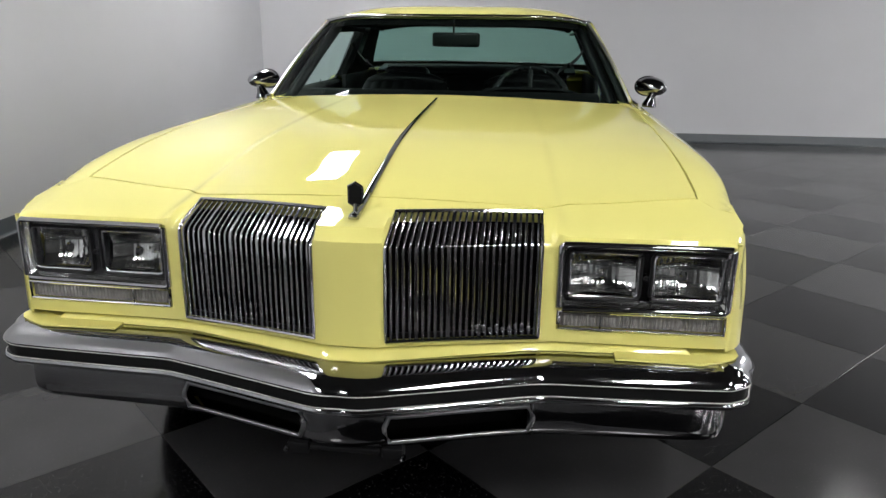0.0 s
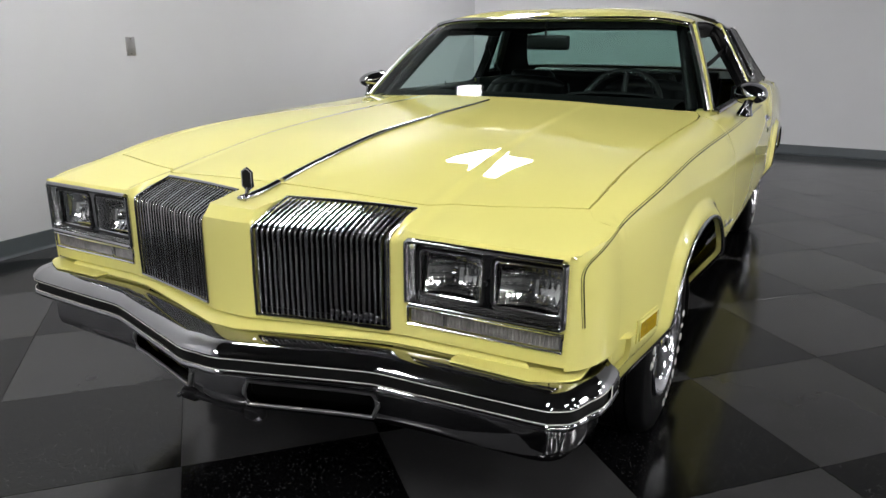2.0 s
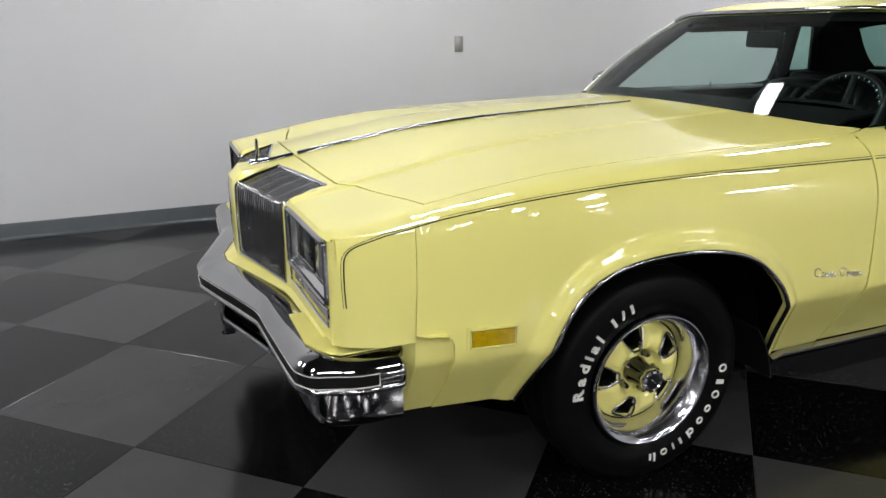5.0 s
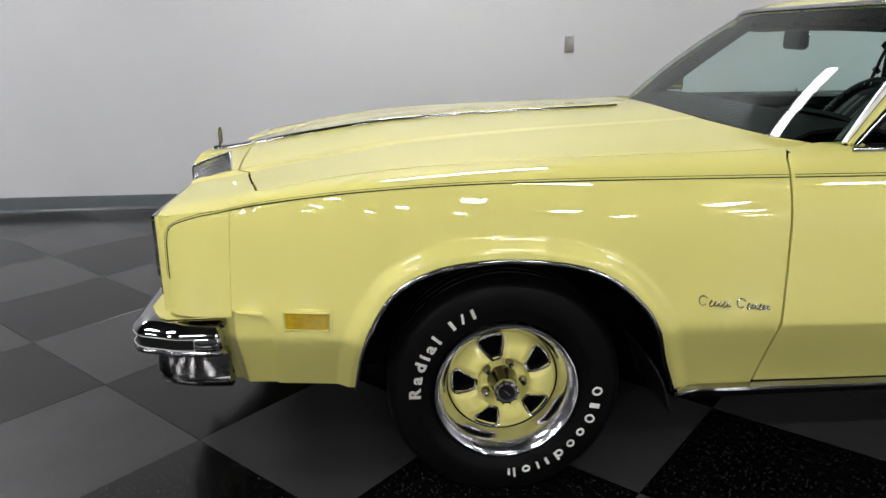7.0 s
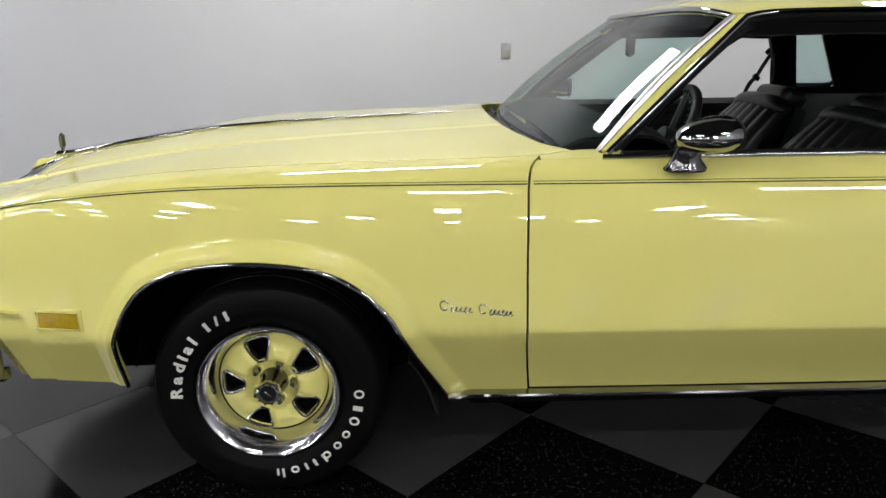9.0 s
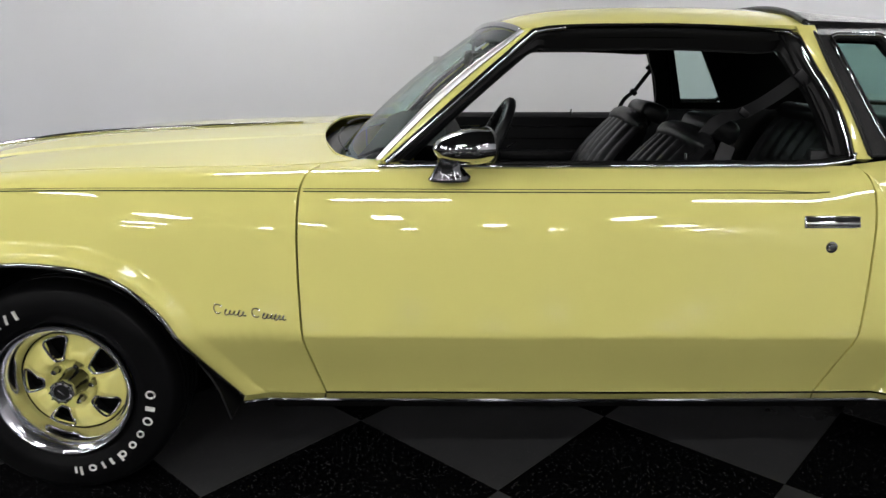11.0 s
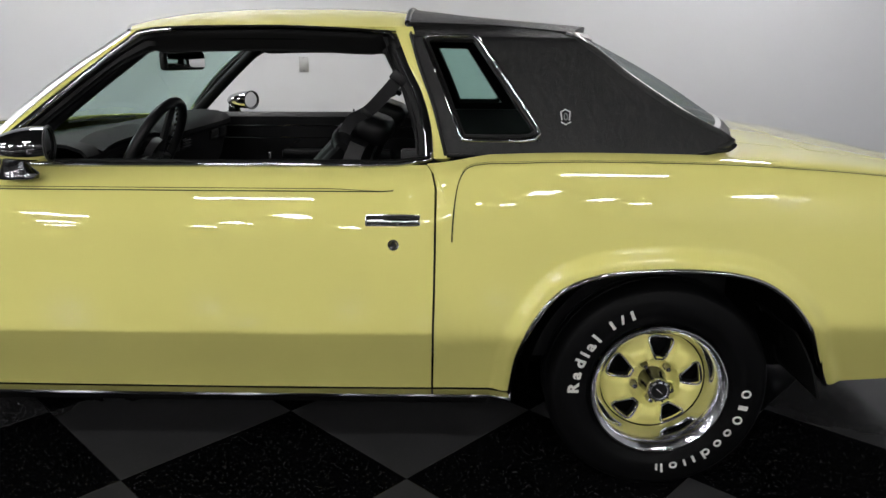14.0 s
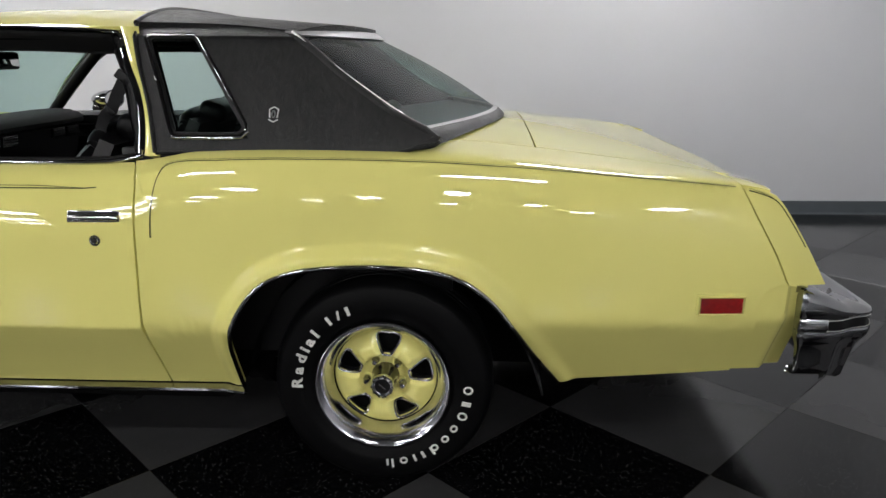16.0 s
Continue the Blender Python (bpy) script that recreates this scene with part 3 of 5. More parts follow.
def clamp_nose(rowp):
    out = []
    for k, (x, y, z) in enumerate(rowp):
        lim = y_edge(max(x, X0)) + 0.002 if k >= 9 else 1
        if abs(y) > 0.8505 and k >= 10:
            # the top's outer edge runs out to the fender's shoulder
            y, z = math.copysign(lim, y), z_top(x, y_edge(max(x, X0)))
        out.append((x, math.copysign(min(abs(y), lim), y), z))
    return out


nose = sheet("nose_panel", [clamp_nose(nose_row(y)) for y in COLS], YELLOW, car, "yellow nose panel round lamps and grilles", thick=0.03, keep=nose_keep, out=(-0.6, 0, 0.5))

# deck lid, tulip panel and tail panel
LID_END = 3.945
lid_end = lambda y: 3.962 - 0.085 * (y / 0.7) ** 2
pts = [[(x, y, z_top(x, y) - 0.008 * smooth01((u - 0.95) / 0.05)) for y in np.linspace(-0.697, 0.697, 40) for x in [3.285 + (lid_end(y) - 3.285) * u]] for u in np.linspace(0, 1, 36)]
sheet("trunk_lid", pts, YELLOW, car, thick=0.02, out=(3.6, 0, 0.4))
pts = [[(x, y, z_top(x, y)) for y in np.linspace(-0.697, 0.697, 30) for x in [3.17 - 0.17 * (abs(y) / 0.697) ** 1.7 + (0.11 + 0.17 * (abs(y) / 0.697) ** 1.7) * k / 9]] for k in range(10)]
sheet("tulip_panel", pts, YELLOW, car, thick=0.02, out=(3.1, 0, 0.4))
# the quarter's top behind the lid line, flush with the end cap
for side in (-1, 1):
    pts = [[(x, side * y, z_top(x, y) - 0.001) for y in np.linspace(0.70, y_edge(x) - 0.025, 8)] for x in np.linspace(3.823, 3.905, 6)]
    sheet("quarter_cap", pts, YELLOW, car, thick=0.02, out=(3.85, 0, 0.4))
pts = [[(lid_end(min(abs(y), 0.75)) - 0.012 + 0.085 * (1 - k / 12) + 0.04 * (abs(y) / 0.7) ** 2 * (1 - k / 12), y, 0.60 + (z_top(lid_end(min(abs(y), 0.697)), min(abs(y), 0.697)) - 0.014 - 0.60) * k / 12) for k in range(13)] for y in np.linspace(-0.865, 0.865, 30)]
sheet("tail_panel", pts, YELLOW, car, thick=0.02, out=(3.6, 0, 0.6))
for side in (-1, 1):
    lamp = new("tail_lamp")
    lamp.parent = car
    for k in range(3):
        block("lens", (0.016, 0.10, 0.18), (LID_END + 0.052, side * (0.52 + 0.115 * k), 0.735), RED, lamp, bevel=0.006, rot=(0, -21, 0))
    block("bezel", (0.010, 0.375, 0.21), (LID_END + 0.047, side * 0.635, 0.735), BRIGHT, lamp, bevel=0.004, rot=(0, -21, 0))


# ---- greenhouse ----
def sail_y(z):
    """Half width of the cabin's side at a height."""
    return 0.862 - 0.185 * (z - 0.965) / 0.345


ROOF_C = curve([1.20, 1.25, 1.33, 1.45, 1.7, 1.85, 2.01, 2.154, 2.306, 2.51, 2.66, 2.78], [1.332, 1.350, 1.372, 1.388, 1.399, 1.399, 1.394, 1.379, 1.361, 1.344, 1.332, 1.318])
ROOF_E = curve([1.2, 1.33, 1.5, 2.0, 2.3, 2.56, 2.75], [1.295, 1.316, 1.326, 1.326, 1.322, 1.302, 1.27])


def roof_z(x, y):
    c, e = ROOF_C(x), ROOF_E(x)
    return e + (c - e) * (1 - min(abs(y) / 0.655, 1) ** 4.2)


def header_x(y):
    return 1.220 + 0.078 * (abs(y) / 0.648) ** 3.5


def back_x(y):
    return 2.708 - 0.145 * (abs(y) / 0.69) ** 1.7


B_TOP = 2.105
pts = [[(header_x(y) + (B_TOP - header_x(y)) * i / 26, y, roof_z(header_x(y) + (B_TOP - header_x(y)) * i / 26, y)) for y in np.linspace(-0.655, 0.655, 45)] for i in range(27)]
roof = sheet("roof", pts, YELLOW, car, thick=0.02, out=(1.7, 0, 1.0))
pts = [[(B_TOP + 0.005 + (back_x(y) - B_TOP) * i / 18, y, 0.010 + roof_z(B_TOP + (back_x(y) - B_TOP) * i / 18, y)) for y in np.linspace(-0.645, 0.645, 41)] for i in range(19)]
vinyl = sheet("vinyl_top", pts, VINYL, car, "black grained landau vinyl roof", thick=0.015, out=(2.4, 0, 1.0), angle=60)
pts = [[(x, y, roof_z(x, y) - 0.03) for y in np.linspace(-0.63, 0.63, 21)] for x in np.linspace(1.30, 2.58, 15)]
sheet("headliner", pts, HEADLINER, car, "black cloth headliner", thick=0.01)
tube("roof_band", [(B_TOP + 0.002, y, roof_z(B_TOP, y) + 0.008) for y in np.linspace(-0.65, 0.65, 31)], 0.009, VINYL, car, sides=8)

WS_FOOT = lambda y: (0.735 + 0.165 * (abs(y) / 0.832) ** 4.2, y, 0.935 + 0.028 * (abs(y) / 0.832) ** 4)
WS_HEAD = lambda y: (header_x(y) - 0.006, y, roof_z(header_x(y), y) - 0.010)
pts = []
for j in range(25):
    v = -1 + j / 12
    a, b = np.array(WS_FOOT(v * 0.832)), np.array(WS_HEAD(v * 0.655))
    pts.append([a + (b - a) * k / 12 + np.array((-0.016, 0.004 * v ** 3, 0.012)) * math.sin(math.pi * k / 12) for k in range(13)])
ws = sheet("windshield", pts, WINDSHIELD, car, "green-tinted curved windshield", thick=0, out=(1.6, 0, 0.9))
ws.visible_shadow = False
WS = pts
# bright molding: up one side, over the head and down the other
for j, sgn in ((0, -1), (24, 1)):
    tube("windshield_seal", [p + np.array((0.012, -0.010 * sgn, -0.010)) for p in pts[j][:12]], 0.008, RUBBER, car, sides=6)
tube("windshield_trim", [p[12] + np.array((0.002, 0, 0.004)) for p in pts], 0.0095, CHROME, car, sides=10, flat=0.9)
pts2 = [[p + (q - p) * k / 2 + np.array((0.016, 0, -0.012)) for k in range(3)] for p, q in zip([c[12] for c in pts[1:-1]], [c[11] for c in pts[1:-1]])]
sheet("header_garnish", pts2, HEADLINER, car, thick=0.0)

DLO_R = curve([0.985, 1.05, 1.138, 1.221, 1.306, 1.33], [2.186, 2.179, 2.154, 2.111, 2.075, 2.064])
SAIL_F = curve([0.98, 1.11, 1.23, 1.345], [2.224, 2.188, 2.142, 2.108])
RAIL_Z = curve([1.30, 1.35, 1.47, 1.715, 1.876, 2.062], [1.304, 1.316, 1.325, 1.328, 1.324, 1.314])
for side in (-1, 1):
    S = np.array((1, side, 1))
    # windscreen pillar: painted outer face from the glass molding to the door opening
    l3 = [np.array((0.920 + 0.410 * k / 12, 0.848 - 0.172 * k / 12, 0.963 + 0.347 * k / 12)) + np.array((0, 0.005, 0.003)) * math.sin(math.pi * k / 12) for k in range(13)]
    cols, molding = [], []
    for k in range(13):
        e = np.array(WS[24][k])
        cols.append([(e + (l3[k] - e) * (0.42 + 0.58 * m / 6) + np.array((-0.003, 0.005, 0.003)) * math.sin(math.pi * m / 6)) * S for m in range(7)])
        molding.append([(e + (l3[k] - e) * (-0.12 + 0.52 * m / 4) + np.array((-0.005, 0.005, 0.005)) * (0.3 + math.sin(math.pi * m / 4))) * S for m in range(5)])
    sheet("windshield_pillar", cols, YELLOW, car, thick=0.012, out=(1.4, 0, 1.0))
    sheet("windshield_molding", molding, MOLDING, car, thick=0.006, out=(1.4, 0, 1.0), angle=60)
    sheet("cowl_side", [[(x, side * y, z_top(x, y)) for y in np.linspace(HOOD_Y(x) + 0.004, y_edge(x) - 0.079, 6)] for x in np.linspace(0.746, 0.97, 11)], YELLOW, car, thick=0.003, out=(0.95, 0, 0.5))
    # the opening's rim: pillar, roof rail and lock pillar
    rim = [p * S for p in l3] + [np.array((x, side * (0.668 - 0.008 * smooth01((x - 1.35) / 0.1)), RAIL_Z(x))) for x in np.linspace(1.37, 2.055, 14)]
    rim += [np.array((DLO_R(z), side * (sail_y(z) + 0.004), z)) for z in (1.295, 1.27, 1.22, 1.16, 1.10, 1.04, 0.985)]
    R2 = np.array([(p[0], p[2]) for p in rim])
    tg = np.gradient(R2, axis=0)
    tg /= np.linalg.norm(tg, axis=1, keepdims=True)
    nn = np.stack([tg[:, 1], -tg[:, 0]], 1)
    wide = lambda i: 0.036 + 0.036 * smooth01((i - 9) / 5) - 0.024 * smooth01((i - 24) / 6)
    prof = ((0.0, 0.004), (0.10, 0.006), (0.16, -0.006), (0.42, -0.008), (0.50, -0.020), (0.78, -0.022), (0.85, -0.032), (1.0, -0.034), (1.0, -0.06))
    sheet("weatherstrip", [[(p[0] + n[0] * wide(i) * u, p[1] + side * dy, p[2] + n[1] * wide(i) * u) for u, dy in prof] for i, (p, n) in enumerate(zip(rim, nn))], RUBBER, car, "black rubber weatherstrip", thick=0, out=(1.6, 0, 1.1), angle=60)
    strip = lambda i0, i1, w: [[(rim[i][0] + nn[i][0] * w * u, rim[i][1] + side * (0.004 + 0.004 * math.sin(math.pi * u)), rim[i][2] + nn[i][1] * w * u) for u in (-0.15, 0.15, 0.5, 0.85, 1.0)] for i in range(i0, i1)]
    sheet("pillar_trim", strip(0, 15, 0.014), CHROME, car, thick=0.004, out=(1.6, 0, 1.1), angle=60)
    sheet("drip_rail", strip(14, 28, 0.010), CHROME, car, thick=0.004, out=(1.6, 0, 1.1), angle=60)
    sheet("pillar_trim", strip(28, 34, 0.017), CHROME, car, thick=0.004, out=(1.6, 0, 1.1), angle=60)
    belt = [np.array((x, side * (y_edge(x) - 0.070), z_top(x, y_edge(x) - 0.074) + 0.004)) for x in np.linspace(2.165, 0.905, 19)]
    belt = [np.array((2.184, side * 0.862, 0.990)), np.array((2.180, side * 0.868, 0.975))] + belt
    # painted lock pillar behind the door glass
    cols = []
    for k in range(15):
        z = 0.975 + (1.325 - 0.975) * k / 14
        xa, xb = DLO_R(z) + 0.003, SAIL_F(z) + 0.010
        cols.append([(xa + (xb - xa) * m / 6, side * (sail_y(z) + 0.006 + 0.008 * math.sin(math.pi * m / 6)), z) for m in range(7)])
    sheet("lock_pillar", cols, YELLOW, car, thick=0.02, out=(2.1, 0, 1.0))
    tube("belt_trim", belt, 0.0075, CHROME, car, sides=8, flat=0.7)
    tube("belt_seal", [p + np.array((0, -0.016 * side, 0.003)) for p in belt[2:-2]], 0.010, RUBBER, car, sides=8)
    # vinyl-covered sail panel with its small window
    F1 = lambda z: np.interp(z, [0.98, 0.997, 1.011, 1.021, 1.047, 1.064, 1.098, 1.142, 1.188, 1.244, 1.295, 1.345], [2.86, 2.930, 2.993, 3.012, 2.968, 2.930, 2.866, 2.800, 2.733, 2.664, 2.594, 2.547])
    zs = sorted(set(list(np.linspace(0.985, 1.345, 25)) + [1.022, 1.298]))

    def sail_row(z):
        t = (z - 1.022) / 0.276
        wl, wr = 2.268 - 0.112 * t, 2.482 - 0.188 * t
        return list(np.linspace(SAIL_F(z), wl, 5)) + list(np.linspace(wl, wr, 9)[1:]) + list(np.linspace(wr, F1(z), 16)[1:])

    def sail_at(x, z, out_):
        """A place on the sail, rolled over into the roof at its top."""
        t = smooth01((z - 1.295) / 0.05)
        zz = z if z < 1.295 else 1.295 + (z - 1.295) / 0.05 * (ROOF_E(x) + 0.008 - 1.295)
        return (x, side * (sail_y(min(z, 1.31)) + out_ - 0.045 * t), zz)

    cols = [[sail_at(sail_row(z)[k], z, 0.016 + 0.006 * math.sin(math.pi * k / 27)) for z in zs] for k in range(28)]
    keep = lambda i, j: not (4 <= i < 12 and 1.02 < (zs[j] + zs[j + 1]) / 2 < 1.30)
    sheet("sail_panel", cols, VINYL, car, "black grained vinyl sail panel", thick=0.02, keep=keep, out=(2.6, 0, 1.0), angle=60)
    tube("vinyl_edge_roll", [sail_at(F1(z) - 0.005, z, 0.006) for z in np.linspace(0.990, 1.325, 20)], [0.009, 0.012] + [0.0135] * 16 + [0.011, 0.008], VINYL, car, "rounded black vinyl roll along the sail's edge", sides=10)
    tube("vinyl_bead", [sail_at(SAIL_F(z), z, 0.018) for z in np.linspace(0.985, 1.345, 16)], 0.006, VINYL, car, sides=6)
    wq = lambda x, z, off=0.020: (x, side * (sail_y(z) + off), z)
    loop = [(2.268, 1.024), (2.30, 1.0225), (2.43, 1.0225), (2.462, 1.025), (2.477, 1.040), (2.472, 1.058), (2.40, 1.165), (2.312, 1.29), (2.298, 1.299), (2.285, 1.300), (2.172, 1.300), (2.158, 1.294), (2.157, 1.285), (2.21, 1.165), (2.258, 1.045)]
    tube("quarter_window_trim", [wq(x, z) for x, z in loop], 0.0065, CHROME, car, sides=8, closed=True)
    tube("quarter_window_seal", [wq(x + (2.31 - x) * 0.06, z + (1.16 - z) * 0.06, 0.012) for x, z in loop], 0.008, RUBBER, car, sides=6, closed=True)
    g = [[wq(2.272 - 0.112 * t + (0.206 - 0.076 * t) * m, 1.024 + 0.274 * t, 0.006) for t in np.linspace(0, 1, 6)] for m in np.linspace(0, 1, 5)]
    qg = sheet("quarter_window", g, SIDEGLASS, car, "tinted quarter window", thick=0)
    qg.visible_shadow = False
    tube("vinyl_molding", [(x, side * (sail_y(0.985) + 0.018), 0.9835 + 0.022 * smooth01((x - 2.85) / 0.15)) for x in np.linspace(2.225, 2.985, 24)] + [(x, side * (sail_y(z) + 0.016), z) for x, z in ((2.996, 1.007), (3.004, 1.011), (3.009, 1.017))], 0.0055, BLACK, car, sides=6)
    # shield badge: a six-sided rim, an upright oval and a chevron foot
    badge = new("badge")
    badge.parent = car
    tube("badge_rim", [wq(2.549 + u * 0.78, 1.087 + w * 0.8, 0.027) for u, w in ((-0.013, -0.012), (-0.015, 0.004), (-0.0165, 0.015), (0, 0.023), (0.0165, 0.015), (0.015, 0.004), (0.013, -0.012))], 0.0022, BADGE, badge, sides=6)
    tube("badge_center", [wq(2.549 + 0.0045 * math.cos(k * math.pi / 6), 1.087 + 0.009 * math.sin(k * math.pi / 6), 0.030) for k in range(12)], 0.0016, SATIN, badge, sides=5, closed=True)
    tube("badge_foot", [wq(2.549 + u, 1.072 + w, 0.027) for u, w in ((-0.0135, 0.001), (0, -0.006), (0.0135, 0.001))], 0.0020, BADGE, badge, sides=6)

# backlight
pts = []
for j in range(25):
    v = -1 + j / 12
    a = np.array((2.740 - 0.160 * abs(v) ** 1.7, v * 0.690, 1.297 + 0.003 * v * v))
    b = np.array((3.183 - 0.225 * abs(v) ** 1.7, v * 0.818, 1.047 - 0.004 * abs(v)))
    bow = np.array((0.008 - 0.018 * v * v, 0, 0.010 - 0.012 * v * v))
    pts.append([a + (b - a) * k / 12 + bow * math.sin(math.pi * k / 12) for k in range(13)])
bg = sheet("back_window", pts, BACKGLASS, car, "green-tinted sloping rear window", thick=0, out=(2.2, 0, 0.9))
bg.visible_shadow = False
for j, sgn in ((0, -1), (24, 1)):
    tube("back_window_trim", [np.array(p) + np.array((0.0, 0.004 * sgn, 0.010)) for p in pts[j]], 0.0042, MOLDING, car, sides=8)
sheet("back_window_trim", [[np.array(p[0]) + np.array((-0.020 + 0.026 * m / 3, 0, (0.024 - 0.014 * (k / 12 - 1) ** 2) * (1 - m / 3) + 0.002 + 0.002 * math.sin(math.pi * m / 3))) for m in range(4)] for k, p in enumerate(pts)], SATIN, car, thick=0.006, out=(2.5, 0, 0.9))
sheet("back_window_trim", [[np.array(p[12]) + np.array((-0.012 + 0.018 * m / 2, 0, 0.008 - 0.004 * m / 2)) for m in range(3)] for p in pts], SATIN, car, thick=0.006, out=(2.5, 0, 0.9))
rows_ = []
for j, p in enumerate(pts):
    v = -1 + j / 12
    o = np.array((3.216 - 0.222 * abs(v) ** 1.7, v * 0.832, 0))
    o[2] = min(z_top(o[0], o[1]) + 0.006, 1.036)
    i_ = np.array(p[12]) + np.array((0.004, 0, 0.004))
    rows_.append([i_ + (o - i_) * k / 3 + np.array((0, 0, 0.004 * math.sin(math.pi * k / 3))) for k in range(4)])
sheet("back_window_apron", rows_, VINYL, car, thick=0.005, out=(3.0, 0, 0.9))

# cowl under the hood's lip, with wiper arms
pts = [[(hood_rear(y) - 0.01 + 0.10 * k / 4, y, z_top(hood_rear(y), y) - 0.045 + 0.03 * (abs(y) / 0.79) ** 4) for y in np.linspace(-0.79, 0.79, 25)] for k in range(5)]
sheet("cowl", pts, BLACK, car, "black cowl grille", thick=0.006, out=(0.8, 0, 0.5))
for y0, y1 in ((-0.62, -0.12), (0.02, 0.52)):
    tube("wiper", [(hood_rear(y) + 0.045, y, z_top(hood_rear(y), y) - 0.012) for y in np.linspace(y0, y1, 7)], 0.004, BLACK, car, sides=6)
tube("hood_lip", [(hood_rear(y) - 0.003, y, z_top(hood_rear(y), y) - 0.004) for y in np.linspace(-0.775, 0.775, 41)], 0.004, YELLOW, car, sides=8)

# ---- lamps, grilles, nose details ----
for side in (-1, 1):
    sx = lambda y: FACE(abs(y))
    # lamp bezel: a bright rounded frame with a dark inner frame and two lamps
    bez = new("headlamp_unit")
    bez.parent = car
    ring = [(0.468, 0.655), (0.468, 0.797), (0.475, 0.803), (0.837, 0.803), (0.844, 0.797), (0.844, 0.66), (0.837, 0.654), (0.476, 0.650)]
    tube("bezel", [(sx(y) - 0.002, side * y, z) for y, z in cornered(ring + ring[:1], 60)[:-1]], 0.0075, CHROME, bez, "chrome headlamp bezel", sides=8, closed=True)
    n = 14
    cols = []
    for y, z in cornered(ring + ring[:1], 60):
        yc, zc = 0.656, 0.7265
        y2, z2 = yc + (y - yc) * 0.935, zc + (z - zc) * 0.82
        cols.append([(sx(y) + 0.001, side * y, z), (sx(y) + 0.010, side * (y + y2) / 2, (z + z2) / 2 ), (sx(y) + 0.022, side * y2, z2)])
    sheet("bezel_slope", cols, BRIGHT, bez, thick=0, out=(-0.6, side * 0.66, 0.7265), angle=60)
    block("lamp_housing", (0.012, 0.375, 0.138), (sx(0.66) + 0.10, side * 0.6615, 0.7265), BLACK, bez, bevel=0.003, rot=(0, 0, -side * 1.8))
    ys_, zs_ = [0.476, 0.490, 0.646, 0.677, 0.833, 0.838], [0.662, 0.6725, 0.7805, 0.792]
    sheet("inner_frame", [[(sx(y) + 0.021, side * y, z) for z in zs_] for y in ys_], DARKCHROME, bez, thick=0.03, keep=lambda i, j: not (j == 1 and i in (1, 3)), out=(-0.6, side * 0.66, 0.7265))
    for yc in (0.568, 0.755):
        lamp = new("headlamp")
        lamp.parent = car
        lamp.matrix_local = pose(sx(yc) + 0.022, side * yc, 0.7265, 0, 0, -side * 1.8)
        ww, hh = 0.082, 0.057
        rr = [(-ww, -hh + 0.012), (-ww, hh - 0.012), (-ww + 0.004, hh - 0.003), (-ww + 0.012, hh), (ww - 0.012, hh), (ww - 0.004, hh - 0.003), (ww, hh - 0.012), (ww, -hh + 0.012), (ww - 0.004, -hh + 0.003), (ww - 0.012, -hh), (-ww + 0.012, -hh), (-ww + 0.004, -hh + 0.003)]
        tube("lamp_rim", [(0.0, y, z) for y, z in rr], 0.0045, BLACK, lamp, sides=6, closed=True)
        tube("lamp_ring", [(-0.001, y * 0.93, z * 0.91) for y, z in rr], 0.003, ALLOY, lamp, sides=6, closed=True)
        bowl = [[(0.064 * (1 - ((y / ww) ** 2 + (z / hh) ** 2) * 0.42) + 0.0004 * math.sin(y * 420) + 0.0012 * math.sin(z * 150), y, z) for z in np.linspace(-hh, hh, 21) * 0.95] for y in np.linspace(-ww, ww, 45) * 0.95]
        sheet("reflector", bowl, REFLECTOR, lamp, thick=0)
        lathe("bulb_shield", [(0.0, -0.004), (0.012, -0.003), (0.014, 0.003), (0.0, 0.004)], ALLOY, lamp, n=16, at=(0.03, 0, -0.005))
        lens = [[(-0.003 - 0.004 * (1 - (y / ww) ** 2), y, z) for z in np.linspace(-hh, hh, 9) * 0.93] for y in np.linspace(-ww, ww, 35) * 0.94]
        lob = sheet("lens", lens, LENS, lamp, "clear fluted glass lens", thick=0)
        lob.visible_shadow = False
    for yc, zc in ((0.66, 0.7265), (0.56, 0.796), (0.76, 0.796), (0.845, 0.73)):
        lathe("adjuster_screw", [(0, -0.007), (0.005, -0.006), (0.006, 0)], BLACK, bez, n=10, at=(0, 0, 0)).matrix_local = pose(sx(yc) + 0.012, side * yc, zc, 0, 0, -90)
    # ribbed turn lamp
    turn = new("turn_signal")
    turn.parent = car
    fr = [(0.470, 0.601), (0.470, 0.643), (0.842, 0.643), (0.842, 0.601)]
    tube("frame", [(sx(y) - 0.001, side * y, z) for y, z in cornered(fr + fr[:1], 40)[:-1]], 0.0035, ALLOY, turn, sides=6, closed=True)
    ribs = []
    for k in range(161):
        y = 0.474 + 0.365 * k / 160
        ribs.append([(sx(y) + 0.007 + 0.0035 * (k % 4 in (1, 2)), side * y, z) for z in (0.604, 0.622, 0.64)])
    sheet("lens", ribs, CLEAR, turn, "clear ribbed turn signal lens", thick=0.0, out=(-0.6, side * 0.66, 0.62), angle=30)
    block("divider", (0.010, 0.004, 0.038), (sx(0.56) + 0.003, side * 0.565, 0.622), ALLOY, turn, bevel=0.001)
    # waterfall grille: bars fold from the face back over the top
    grille = new("grille")
    grille.parent = car
